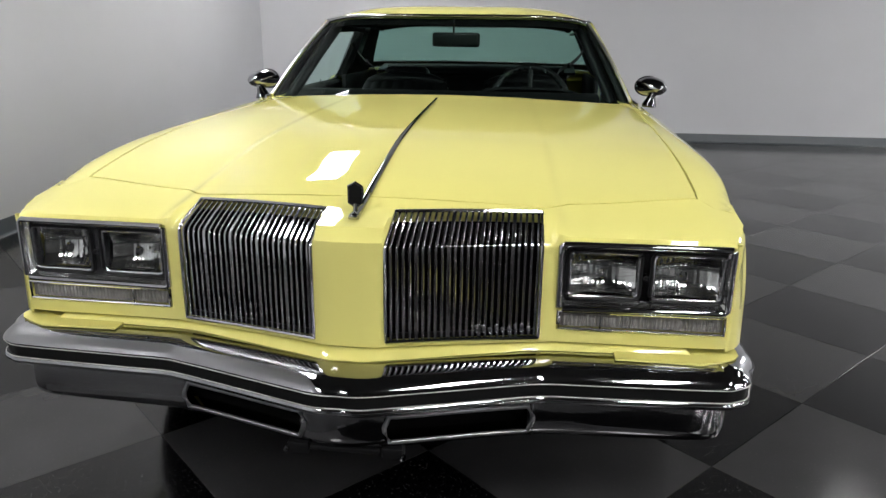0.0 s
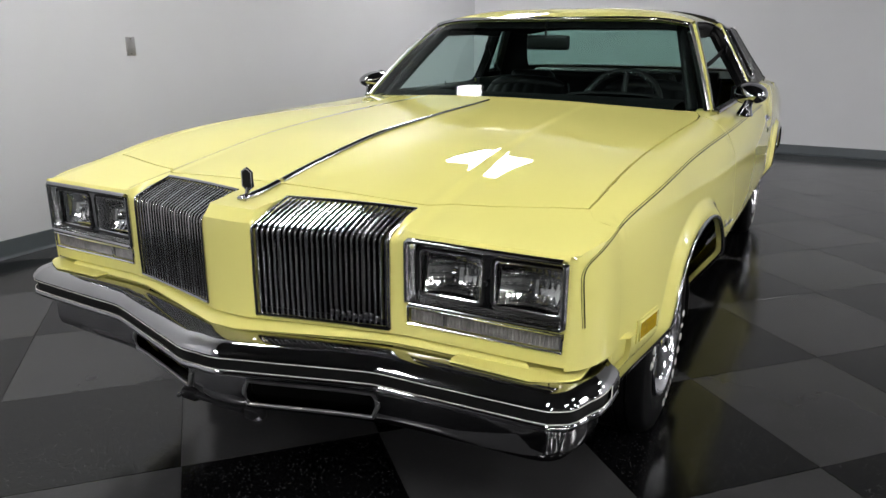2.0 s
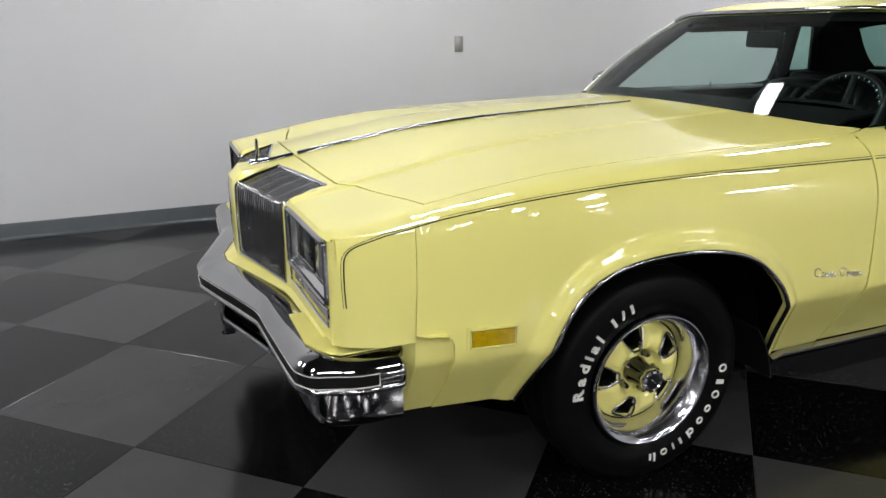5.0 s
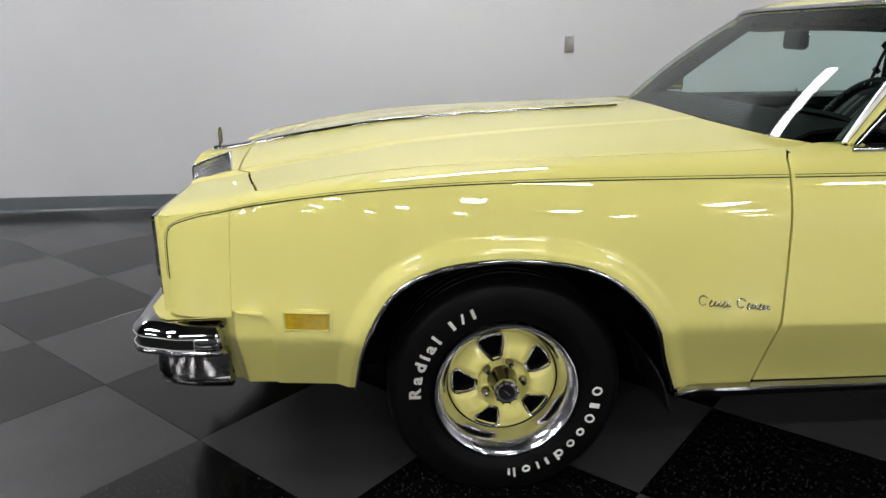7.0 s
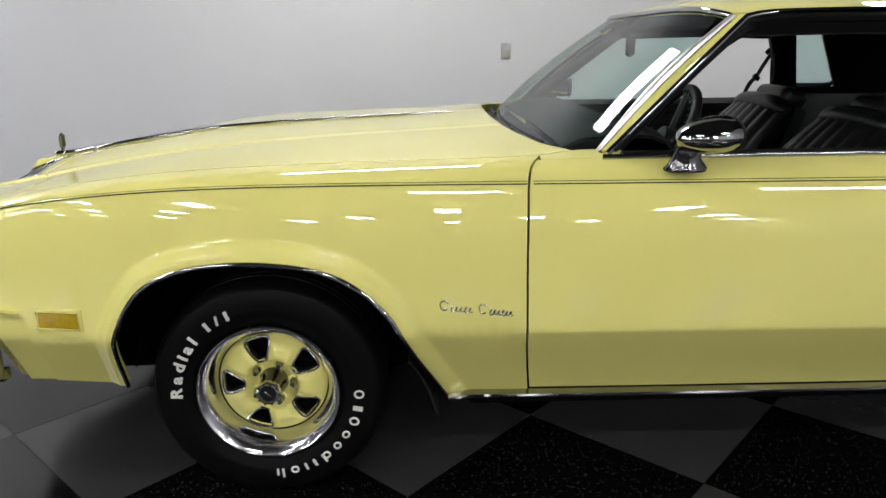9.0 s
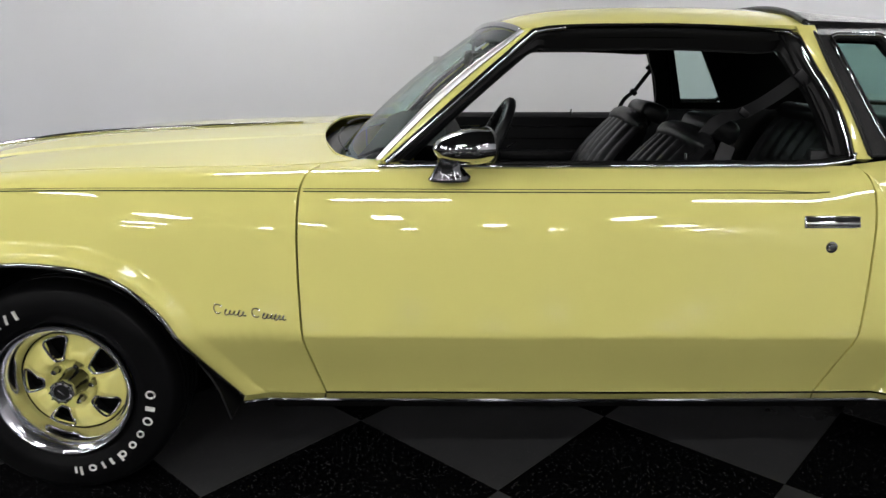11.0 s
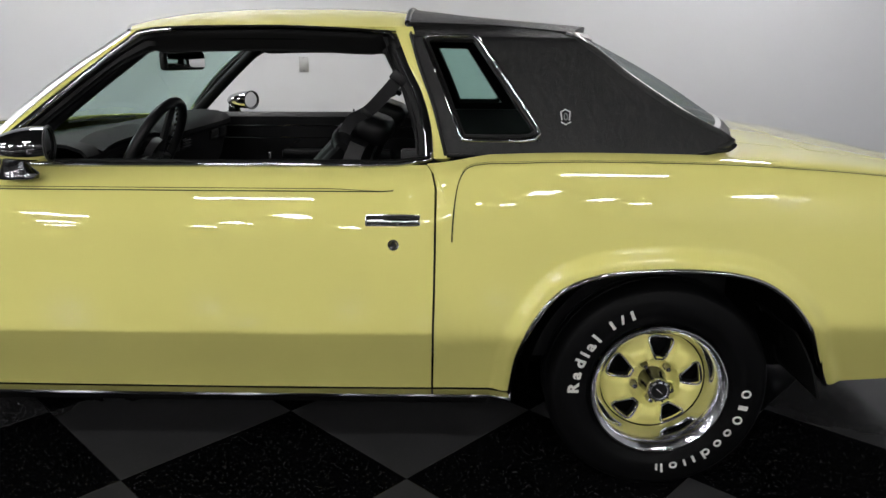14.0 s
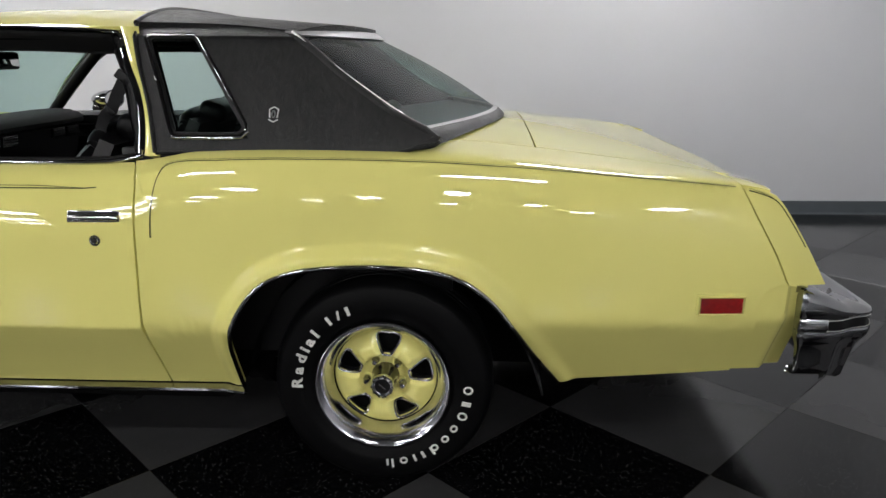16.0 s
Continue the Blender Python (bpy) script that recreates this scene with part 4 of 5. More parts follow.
    def bar_at(y, push=0.0):
        xf, xt = FACE(y), G_TOP(y)
        zt = z_top(xt, y) - 0.002
        p = [(xf - 0.001, 0.578), (xf - 0.002, 0.66), (xf - 0.001, 0.74), (xf, 0.790), (xf + 0.002, 0.799), (xf + 0.006, 0.805), (xf + 0.013, 0.809), (xf + (xt - xf) * 0.5, (0.809 + zt) / 2), (xt, zt - 0.001)]
        return [(x - push, side * y, z + push * 0.7) for x, z in p]
    # flat-faced bars, every fifth one wider
    for k in range(24):
        y, w = 0.0935 + 0.3225 * k / 23, 0.0044 if k % 5 == 4 else 0.0029
        prof = ((-w, 0.014), (-w, 0.0012), (0.0012 - w, 0.0), (w - 0.0012, 0.0), (w, 0.0012), (w, 0.014))
        sheet("grille_bar", [bar_at(y + dy, -dep) for dy, dep in prof], GRILLEMETAL, grille, thick=0, out=(-0.6, side * 0.25, 0.6), angle=30)
    for y in (0.083, 0.425):
        tube("grille_frame", bar_at(y, 0.001), 0.004, GRILLEMETAL, grille, sides=6)
    for row in (0, -1):
        tube("grille_frame", [bar_at(y, 0.002)[row] for y in np.linspace(0.083, 0.425, 9)], 0.0045, CHROME, grille, sides=6)
    # added black sheet that stands for the shade between the bars
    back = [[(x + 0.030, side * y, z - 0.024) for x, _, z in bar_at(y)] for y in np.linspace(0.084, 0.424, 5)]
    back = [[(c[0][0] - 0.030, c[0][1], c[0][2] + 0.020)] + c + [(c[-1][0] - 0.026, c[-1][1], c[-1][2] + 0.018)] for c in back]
    sheet("grille_gap_shade", back, DARK, grille, thick=0, out=(-0.5, side * 0.25, 0.5))
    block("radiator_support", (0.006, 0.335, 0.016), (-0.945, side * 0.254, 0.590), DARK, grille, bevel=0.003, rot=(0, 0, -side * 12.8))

# small raised script on one grille, as plain blocks
script = new("grille_script")
script.parent = car
for k in range(9):
    y = -0.285 - 0.0145 * k
    block("letter_bar", (0.006, 0.0095, 0.020 if k in (0, 1, 3, 6, 7) else 0.014), (FACE(-y) - 0.009, y, 0.604 + (0.003 if k in (0, 1, 3, 6, 7) else 0)), CHROME, script, bevel=0.002, rot=(0, 0, 12.8))

# hood strip and stand-up ornament
tube("hood_strip", [(x, 0, z_top(x, 0) + 0.003) for x in np.linspace(-0.777, 0.55, 34)], [0.010 - 0.006 * k / 33 for k in range(34)], CHROME, car, sides=8, flat=1.0)
tube("hood_strip_tail", [(x, 0, z_top(x, 0) + 0.004) for x in np.linspace(-0.93, -0.792, 8)], [0.013, 0.012, 0.011, 0.0105, 0.010, 0.010, 0.010, 0.010], CHROME, car, sides=8)
orn = new("hood_ornament")
orn.parent = car
block("foot", (0.05, 0.022, 0.012), (-0.915, 0, z_top(-0.915, 0) + 0.006), CHROME, orn, bevel=0.005)
tube("stem", [(-0.912, 0, z_top(-0.915, 0) + 0.005), (-0.908, 0, z_top(-0.915, 0) + 0.03)], 0.006, CHROME, orn)
hexa = [(0.0, 0.028), (0.0155, 0.019), (0.0155, -0.018), (0.0, -0.028), (-0.0155, -0.018), (-0.0155, 0.019)]
zo = z_top(-0.915, 0) + 0.050
tube("shield_rim", [(-0.907, y, zo + z) for y, z in hexa], 0.004, CHROME, orn, sides=6, closed=True, up=(1, 0, 0))
from_lists("shield", [(-0.9095, y, zo + z) for y, z in hexa] + [(-0.9045, y, zo + z) for y, z in hexa], [list(range(6)), list(range(11, 5, -1))] + [[k, (k + 1) % 6, 6 + (k + 1) % 6, 6 + k] for k in range(6)], BLACK, orn, "dark hexagonal shield", smooth=False)


# ---- bumpers ----
def bumper_path(side_len, tip, mid, corner_x, corner_y, end_y, sgn):
    half = [(tip, 0), (tip, 0.05), (tip + 0.02 * sgn, 0.12), (mid - 0.012 * sgn, 0.40), (mid, 0.46), (mid + 0.004 * sgn, 0.55), (corner_x, corner_y - 0.07), (corner_x + 0.010 * sgn, corner_y - 0.025), (corner_x + 0.035 * sgn, corner_y + 0.012), (corner_x + 0.085 * sgn, corner_y + 0.030), (corner_x + 0.14 * sgn, end_y), (side_len - 0.022 * sgn, end_y + 0.003), (side_len - 0.005 * sgn, end_y - 0.003), (side_len, end_y - 0.028)]
    p = along(rounded(half, 8), 100)
    return np.array([(x, -y) for x, y in p[:0:-1]] + [(x, y) for x, y in p])


def bumper(name, path, label, soft=True):
    root = new(name)
    root.parent = car
    root["label"] = label
    def normals(line):
        t = np.gradient(line, axis=0)
        t /= np.linalg.norm(t, axis=1, keepdims=True)
        n = np.stack([t[:, 1], -t[:, 0]], 1)
        return n if (n[len(n) // 2, 0] < 0) == (line[len(line) // 2, 0] < 0) else -n

    # the ends roll inward; the faces behind run straight on, and the lower one turns its corners more softly
    n, straight = normals(path), path.copy()
    for end, step in ((0, 1), (-1, -1)):
        last = end
        while abs(path[last, 0] - path[end, 0]) < 0.024:
            last += step
        ids = range(end, last, step)
        for k, i in enumerate(ids):
            straight[i] = (path[end, 0] + (path[last, 0] - path[end, 0]) * k / len(ids), path[last, 1])
    ns = normals(straight)
    low = straight + ns * -0.046
    for _ in range(40):
        low[1:-1] = (low[:-2] + 2 * low[1:-1] + low[2:]) / 4
    nl = normals(low)

    def row(i, o, z):
        w = smooth01((-o - 0.006) / 0.034)
        inner = low[i] + nl[i] * (o + 0.046) if soft and z < 0.5 else straight[i] + ns[i] * o
        p = (path[i] + n[i] * o) * (1 - w) + inner * w
        return (p[0], p[1], z)

    return root, row, len(path)


fpath = bumper_path(-0.735, -1.128, -1.008, -0.990, 0.885, 0.935, 1)
fb, frow, fn_ = bumper("front_bumper", fpath, "chrome V-shaped front bumper with black rub strip")
UP = [(-0.105, 0.534), (-0.098, 0.5450), (-0.088, 0.5458), (-0.060, 0.5440), (-0.036, 0.5405), (-0.024, 0.5355), (-0.012, 0.5275), (-0.004, 0.5185), (-0.001, 0.513), (-0.004, 0.510)]
GROOVE = [(-0.004, 0.510), (-0.009, 0.508), (-0.010, 0.476), (-0.004, 0.474)]
MIDP = [(-0.004, 0.474), (0.0, 0.470), (0.0, 0.464), (-0.006, 0.458), (-0.028, 0.452), (-0.046, 0.448), (-0.050, 0.444)]
LOW = [(-0.050, 0.444), (-0.048, 0.428), (-0.047, 0.41), (-0.046, 0.385), (-0.046, 0.372), (-0.050, 0.356), (-0.062, 0.346), (-0.10, 0.342)]
sheet("top_bar", [[frow(i, o, z) for o, z in UP] for i in range(fn_)], CHROME, fb, thick=0.02, out=(-0.6, 0, 0.4), angle=70)
fmid = [i for i in range(fn_) if fpath[i, 0] < -0.800]
sheet("rub_strip", [[frow(i, o, z) for o, z in GROOVE] for i in fmid], RUBBER, fb, "black rubber rub strip", thick=0, out=(-0.6, 0, 0.5))
for ids in (range(0, fmid[0] + 1), range(fmid[-1], fn_)):
    sheet("strip_end", [[frow(i, o, z) for o, z in (GROOVE[0], (0.0, GROOVE[0][1] - 0.006), (0.0, GROOVE[-1][1] + 0.006), GROOVE[-1])] for i in ids], CHROME, fb, thick=0, out=(-0.6, 0, 0.5), angle=70)
for i in (fmid[0], fmid[-1]):
    tube("strip_edge", [frow(i, -0.002, z) for z in (GROOVE[0][1] - 0.002, GROOVE[-1][1] + 0.002)], 0.0014, WHITE, fb, sides=5)
for z in (0.507, 0.477):
    tube("strip_edge", [frow(i, -0.003, z) for i in fmid[::2]], 0.0011, WHITE, fb, sides=5)
sheet("lower_bar", [[frow(i, o, z) for o, z in MIDP] for i in range(fn_)], CHROME, fb, thick=0.02, out=(-0.6, 0, 0.5), angle=70)
slot = lambda i, j: not (0.105 < abs(fpath[min(i, fn_ - 1), 1]) < 0.425 and 1 <= j <= 3)
sheet("valance", [[frow(i, o, z) for o, z in LOW] for i in range(fn_)], CHROME, fb, thick=0.03, keep=slot, out=(-0.6, 0, 0.4), angle=60)
for side in (-1, 1):
    ids = [i for i in range(fn_) if 0.10 < side * fpath[i, 1] < 0.43]
    n_ = len(ids)
    bend = lambda m: math.sqrt(max(1 - max(0, 1 - min(m, n_ - 1 - m) / 1.1) ** 2, 0.02))
    ring = [frow(i, -0.045, 0.401 + 0.030 * bend(m)) for m, i in enumerate(ids)] + [frow(i, -0.043, 0.401 - 0.032 * bend(n_ - 1 - m)) for m, i in enumerate(ids[::-1])]
    tube("slot_rim", ring, 0.0055, SATIN, fb, sides=8, closed=True)
    # black sheet in place of the shaded depth inside the slot
    sheet("slot_gap_shade", [[frow(i, -0.085, z) for z in (0.44, 0.36)] for i in ids], DARK, fb, thick=0)
    tube("seam", [frow(ids[-1] if side > 0 else ids[0], o - 0.002, z) for o, z in LOW[:-1]], 0.003, CHROME, fb, sides=6)
    block("bracket", (0.03, 0.05, 0.028), (-1.055, side * 0.11, 0.338), BLACK, fb, bevel=0.004)
    lathe("bolt", [(0, -0.012), (0.006, -0.011), (0.007, 0)], CHROME, fb, n=12).matrix_local = pose(-1.07, side * 0.135, 0.336, 0, 0, -90)
block("plate_bracket", (0.012, 0.16, 0.012), (-1.068, 0, 0.344), BLACK, fb, bevel=0.003)
# painted filler between nose and bumper
fil = []
for i in range(0, fn_, 2):
    x, y = fpath[i]
    if abs(y) > 0.80:
        continue
    a = np.array((max(FACE(min(abs(y), 0.886)) + 0.016, x), math.copysign(min(abs(y) * 0.965, 0.872), y), 0.560))
    b = np.array(frow(i, -0.094, 0.5465))
    fil.append([a + (b - a) * k / 4 + np.array((0, 0, 0.006 * math.sin(math.pi * k / 4))) for k in range(5)])
sheet("filler_panel", fil, YELLOW, car, "yellow filler panel over the bumper", thick=0.01, out=(-0.95, 0, 0.3))
for side in (-1, 1):
    rim_ = lambda x: 0.886 - 0.07 * max(0.0, (-0.875 - x) / 0.06) ** 2
    sheet("filler_wing", [[(x, side * (0.60 + (rim_(x) - 0.60) * k / 6), 0.5485 + 0.002 * (1 - k / 6)) for k in range(7)] for x in np.linspace(-0.945, -0.722, 12)], YELLOW, car, thick=0.004, out=(-0.85, side * 0.75, 0.3))
rpath = bumper_path(3.997, 4.268, 4.262, 4.248, 0.865, 0.925, -1)
rb, rrow, rn = bumper("rear_bumper", rpath, "chrome rear bumper with black rub strip", False)
TOP_R = curve([3.99, 4.06, 4.16, 4.27], [0.632, 0.615, 0.582, 0.560])
upr = lambda x: [(-0.12, TOP_R(x) + 0.002), (-0.04, TOP_R(x) + 0.002), (-0.018, TOP_R(x) - 0.002), (-0.005, TOP_R(x) - 0.010), (0.0, max(TOP_R(x) - 0.025, 0.549)), (-0.001, 0.548), (-0.003, 0.546)]
GRR = [(-0.003, 0.546), (-0.009, 0.544), (-0.010, 0.512), (-0.003, 0.509)]
LOR = [(-0.003, 0.509), (0.0, 0.50), (-0.004, 0.482), (-0.016, 0.466), (-0.026, 0.452), (-0.034, 0.43), (-0.046, 0.38), (-0.054, 0.345), (-0.066, 0.332), (-0.11, 0.330)]
sheet("top_bar", [[rrow(i, o, z) for o, z in upr(rpath[i, 0])] for i in range(rn)], CHROME, rb, thick=0.02, out=(3.8, 0, 0.4), angle=70)
rmid = [i for i in range(rn) if rpath[i, 0] > 4.070]
sheet("rub_strip", [[rrow(i, o, z) for o, z in GRR] for i in rmid], RUBBER, rb, "black rubber rub strip", thick=0, out=(3.8, 0, 0.5))
for ids in (range(0, rmid[0] + 1), range(rmid[-1], rn)):
    sheet("strip_end", [[rrow(i, o, z) for o, z in (GRR[0], (0.0, GRR[0][1] - 0.006), (0.0, GRR[-1][1] + 0.006), GRR[-1])] for i in ids], CHROME, rb, thick=0, out=(3.8, 0, 0.5), angle=70)
for i in (rmid[0], rmid[-1]):
    tube("strip_edge", [rrow(i, -0.002, z) for z in (GRR[0][1] - 0.002, GRR[-1][1] + 0.002)], 0.0014, WHITE, rb, sides=5)
for z in (0.543, 0.5125):
    tube("strip_edge", [rrow(i, -0.003, z) for i in rmid[::2]], 0.0011, WHITE, rb, sides=5)
UPRIGHT = lambda x: 1 - 0.6 * smooth01((4.20 - x) / 0.10)
sheet("lower_bar", [[rrow(i, o * UPRIGHT(rpath[i, 0]), 0.509 + (z - 0.509) * (0.60 + 0.40 * UPRIGHT(rpath[i, 0]))) for o, z in LOR] for i in range(rn)], CHROME, rb, thick=0.02, out=(3.8, 0, 0.5), angle=70)
pts = [[(x, y, 0.612) for x in np.linspace(3.97, 4.03, 4)] for y in np.linspace(-0.865, 0.865, 12)]
sheet("rear_filler", pts, YELLOW, car, thick=0.01, out=(4.0, 0, 0.3))


# ---- wheels ----
GLYPHS = {}


def glyph(ch):
    """The raised shape of one letter, broad and centred on its baseline."""
    if ch not in GLYPHS:
        cu = bpy.data.curves.new("letter", "FONT")
        cu.body, cu.size, cu.align_x, cu.extrude, cu.offset = ch, 0.045, "CENTER", 0.002, 0.0014
        cu.resolution_u = 3
        ob = new("letter", cu)
        bpy.context.view_layer.update()
        me = bpy.data.meshes.new_from_object(ob.evaluated_get(bpy.context.evaluated_depsgraph_get()))
        me.transform(Matrix.Diagonal((1.12, 0.95, 1, 1)))
        me.materials.clear()
        bpy.data.objects.remove(ob)
        bpy.data.curves.remove(cu)
        GLYPHS[ch] = me
    me = GLYPHS[ch].copy()
    me.materials.clear()
    return me


def wheel(x, side, turn):
    root = new("wheel")
    root.parent = car
    root.matrix_local = pose(x, side * 0.803, 0.312, 0, 0, 0 if side < 0 else 180)
    prof = [(0.196, 0.088), (0.21, 0.104), (0.25, 0.113), (0.29, 0.108), (0.313, 0.094), (0.322, 0.075)]
    for g in (0.052, 0.02, -0.02, -0.052):
        prof += [(0.3255, g + 0.006), (0.319, g + 0.004), (0.319, g - 0.004), (0.3255, g - 0.006)]
    prof += [(0.322, -0.075), (0.313, -0.094), (0.300, -0.104), (0.297, -0.1045), (0.29, -0.108), (0.25, -0.1135), (0.232, -0.112), (0.229, -0.1095), (0.215, -0.1075), (0.205, -0.1), (0.198, -0.092)]
    ty = lathe("tyre", prof, TYRE, root, "black radial tyre with raised white lettering", n=96)
    for v in ty.data.vertices:
        v.co.z = max(v.co.z, -0.3115)
    lathe("trim_ring", [(0.194, -0.088), (0.198, -0.101), (0.1985, -0.109), (0.196, -0.1135), (0.192, -0.1140), (0.188, -0.1115), (0.183, -0.1065), (0.1765, -0.098), (0.170, -0.087), (0.1645, -0.072), (0.1605, -0.055), (0.1575, -0.036), (0.156, -0.020)], RIMSTEEL, root, "deep polished steel trim ring", n=96, angle=24)
    lathe("rim", [(0.157, -0.022), (0.156, -0.01), (0.155, 0.06)], YELLOW, root, n=72, angle=50)
    rs = [0.158, 0.156, 0.1525, 0.147, 0.140, 0.131, 0.121, 0.110, 0.099, 0.088, 0.078, 0.070, 0.062, 0.052, 0.042, 0.030]
    hub_h = curve([0.03, 0.048, 0.060, 0.069, 0.078, 0.10, 0.13, 0.150, 0.160, 0.18], [-0.026, -0.026, -0.028, -0.036, -0.053, -0.050, -0.041, -0.034, -0.025, -0.020])
    nt, DS = 180, 0.975
    win0 = turn + 12

    def off(k):
        a = (360 * k / nt - win0) % 72
        return min(a, 72 - a)

    pts = []
    for k in range(nt):
        a = 2 * math.pi * k / nt
        row = []
        for r in rs:
            spoke = smooth01((off(k) - 13) / 12)
            rib = spoke * math.exp(-((r - 0.108) / 0.030) ** 2)
            lug = smooth01((off(k) - 22) / 10) * math.exp(-((r - 0.062) / 0.012) ** 2)
            row.append((DS * r * math.cos(a), hub_h(r) - 0.014 * rib + 0.005 * lug, DS * r * math.sin(a)))
        pts.append(row)
    wid = {3: 13.5, 4: 14.5, 5: 15, 6: 14.5, 7: 13.5, 8: 12, 9: 10}
    keep = lambda i, j: not (3 <= j <= 9 and off(i + 0.5) < wid[j])
    sheet("wheel_disc", pts, YELLOW, root, "yellow five-spoke wheel disc", thick=0.006, keep=keep, out=(0, 0.4, 0), closed=True, angle=50)
    lathe("brake_drum", [(0.0, 0.005), (0.15, 0.005), (0.16, 0.03)], DARK, root, n=32)
    for k in range(5):
        c = radians(win0 + 72 * k)
        loop = [(0.1465, -12.5), (0.1475, -6), (0.1475, 6), (0.1465, 12.5), (0.142, 15), (0.134, 15.8), (0.121, 15.3), (0.104, 13.5), (0.088, 11), (0.0795, 7.5), (0.0785, 0), (0.0795, -7.5), (0.088, -11), (0.104, -13.5), (0.121, -15.3), (0.134, -15.8), (0.142, -15)]
        edge = lambda r, d, dy: (DS * r * math.cos(c + radians(d)), hub_h(r) + dy, DS * r * math.sin(c + radians(d)))
        tube("window_trim", [edge(r, d, -0.005) for r, d in loop], 0.0038, ALLOY, root, sides=6, closed=True, up=(0, 1, 0))
        sheet("window_wall", [[edge(r, d, dy) for dy in (-0.003, 0.010, 0.032)] for r, d in loop + loop[:1]], BLACK, root, thick=0)
        a = radians(win0 + 36 + 72 * k)
        lathe("lug_nut", [(0, -0.034), (0.005, -0.033), (0.0085, -0.029), (0.0095, -0.022), (0.0095, -0.012), (0.0125, -0.008), (0.0125, 0.004)], CHROME, root, n=6, at=(0.058 * math.cos(a), -0.030, 0.058 * math.sin(a)), angle=30)
        lathe("lug_seat", [(0.0135, -0.004), (0.017, -0.003), (0.019, 0.003)], YELLOW, root, n=16, at=(0.058 * math.cos(a), -0.030, 0.058 * math.sin(a)))
    lathe("hub", [(0.042, -0.03), (0.038, -0.042), (0.0345, -0.066), (0.0335, -0.095)], DARKCHROME, root, n=40)
    lathe("center_cap", [(0.033, -0.094), (0.0345, -0.098), (0.0345, -0.108), (0.031, -0.1145), (0.0265, -0.116), (0.0245, -0.112), (0.0, -0.111)], ALLOY, root, "chrome notched center cap", n=40)
    for k in range(10):
        a = math.tau * k / 10
        block("cap_notch", (0.007, 0.006, 0.005), (0.0305 * math.cos(a), -0.1145, 0.0305 * math.sin(a)), BLACK, root, bevel=0.001, rot=(0, -math.degrees(a), 0))
    lathe("cap_face", [(0, -0.1125), (0.0225, -0.1125), (0.0245, -0.110)], BLACK, root, n=32)
    block("cap_emblem", (0.024, 0.002, 0.004), (0, -0.1135, 0), BRIGHT, root, bevel=0.001, rot=(0, 40, 0))
    # raised white markings: one word that can be read, the rest as plain blocks and rings
    R0, FACE_Y = 0.2505, -0.1135

    def spot(deg):
        a = radians(deg)
        return Vector((math.sin(a), 0, -math.cos(a))), Vector((math.cos(a), 0, math.sin(a)))

    def ring_mark(deg, h, w, drop=0.0):
        t, u = spot(deg)
        base = u * (R0 + drop) + Vector((0, FACE_Y, 0))
        tube("letter_mark", [base + t * w * 0.5 * math.cos(q) + u * h * 0.5 * math.sin(q) for q in np.linspace(0, math.tau, 17)[:-1]], 0.0030, WHITE, root, sides=6, closed=True, up=(0, 1, 0))

    def bar_mark(deg, h, w, drop=0.0, lean=0.0):
        t, u = spot(deg)
        t, u = t * math.cos(lean) - u * math.sin(lean), u * math.cos(lean) + t * math.sin(lean)
        base = spot(deg)[1] * (R0 + drop) + Vector((0, FACE_Y, 0))
        vs = [base + t * w * 0.5 * s1 + u * h * 0.5 * s2 + Vector((0, d, 0)) for d in (0.001, -0.0022) for s1, s2 in ((-1, -1), (1, -1), (1, 1), (-1, 1))]
        from_lists("letter_mark", vs, [[3, 2, 1, 0], [4, 5, 6, 7], [0, 1, 5, 4], [1, 2, 6, 5], [2, 3, 7, 6], [3, 0, 4, 7]], WHITE, root, smooth=False)

    for d, ch in zip((178.5, 169, 160, 153, 146.5, 139.5), "Radial"):
        t, u = spot(d)
        ob = link("letter", glyph(ch), WHITE, root)
        ob.matrix_local = Matrix(((t.x, u.x, 0, u.x * (R0 - 0.0155)), (0, 0, -1, FACE_Y), (t.z, u.z, 0, u.z * (R0 - 0.0155)), (0, 0, 0, 1)))
    for d, lean in ((126.5, 0.0), (119, 0.35), (112, 0.0)):
        bar_mark(d, 0.027, 0.0065 if lean else 0.009, 0, lean)
    for d in (-1.5, -21):
        ring_mark(d, 0.024, 0.021)
    bar_mark(-11.5, 0.027, 0.013)
    for d in (-32, -42, -52, -76):
        ring_mark(d, 0.017, 0.019, -0.004)
    for d, h, dr, w in ((-54.5, 0.027, 0, 0.006), (-61.5, 0.021, -0.003, 0.008), (-68, 0.021, -0.003, 0.0062), (-84, 0.027, 0, 0.0062), (-87.5, 0.020, -0.004, 0.0062)):
        bar_mark(d, h, w, dr)
    return root


for wx, turn in ((0.0, 22), (2.845, 0)):
    for side in (-1, 1):
        wheel(wx, side, turn)
        lathe("wheel_house", [(0.0, -side * 0.14), (0.43, -side * 0.14), (0.445, -side * 0.12), (0.43, side * (0.125 if wx < 1 else 0.20))], DARK, car, n=40, at=(wx + 0.04, side * 0.71, 0.30), arc=(radians(-6 if wx < 1 else 6), radians(172)))
for side in (-1, 1):
    for x, tx, z0, z1, yo, fm, fl in ((0.392, 0.480, 0.40, 0.222, 0.902, RUBBER, "black rubber mud flap"), (3.225, 3.322, 0.49, 0.288, 0.90, RUBBER, "black rubber mud flap")):
        sheet("mud_flap", [[(x + (tx - x) * k / 4 + 0.01 * math.sin(k), side * y, z0 + (z1 - z0) * k / 4) for k in range(5)] for y in np.linspace(0.62, yo, 5)], fm, car, fl, thick=0.006)

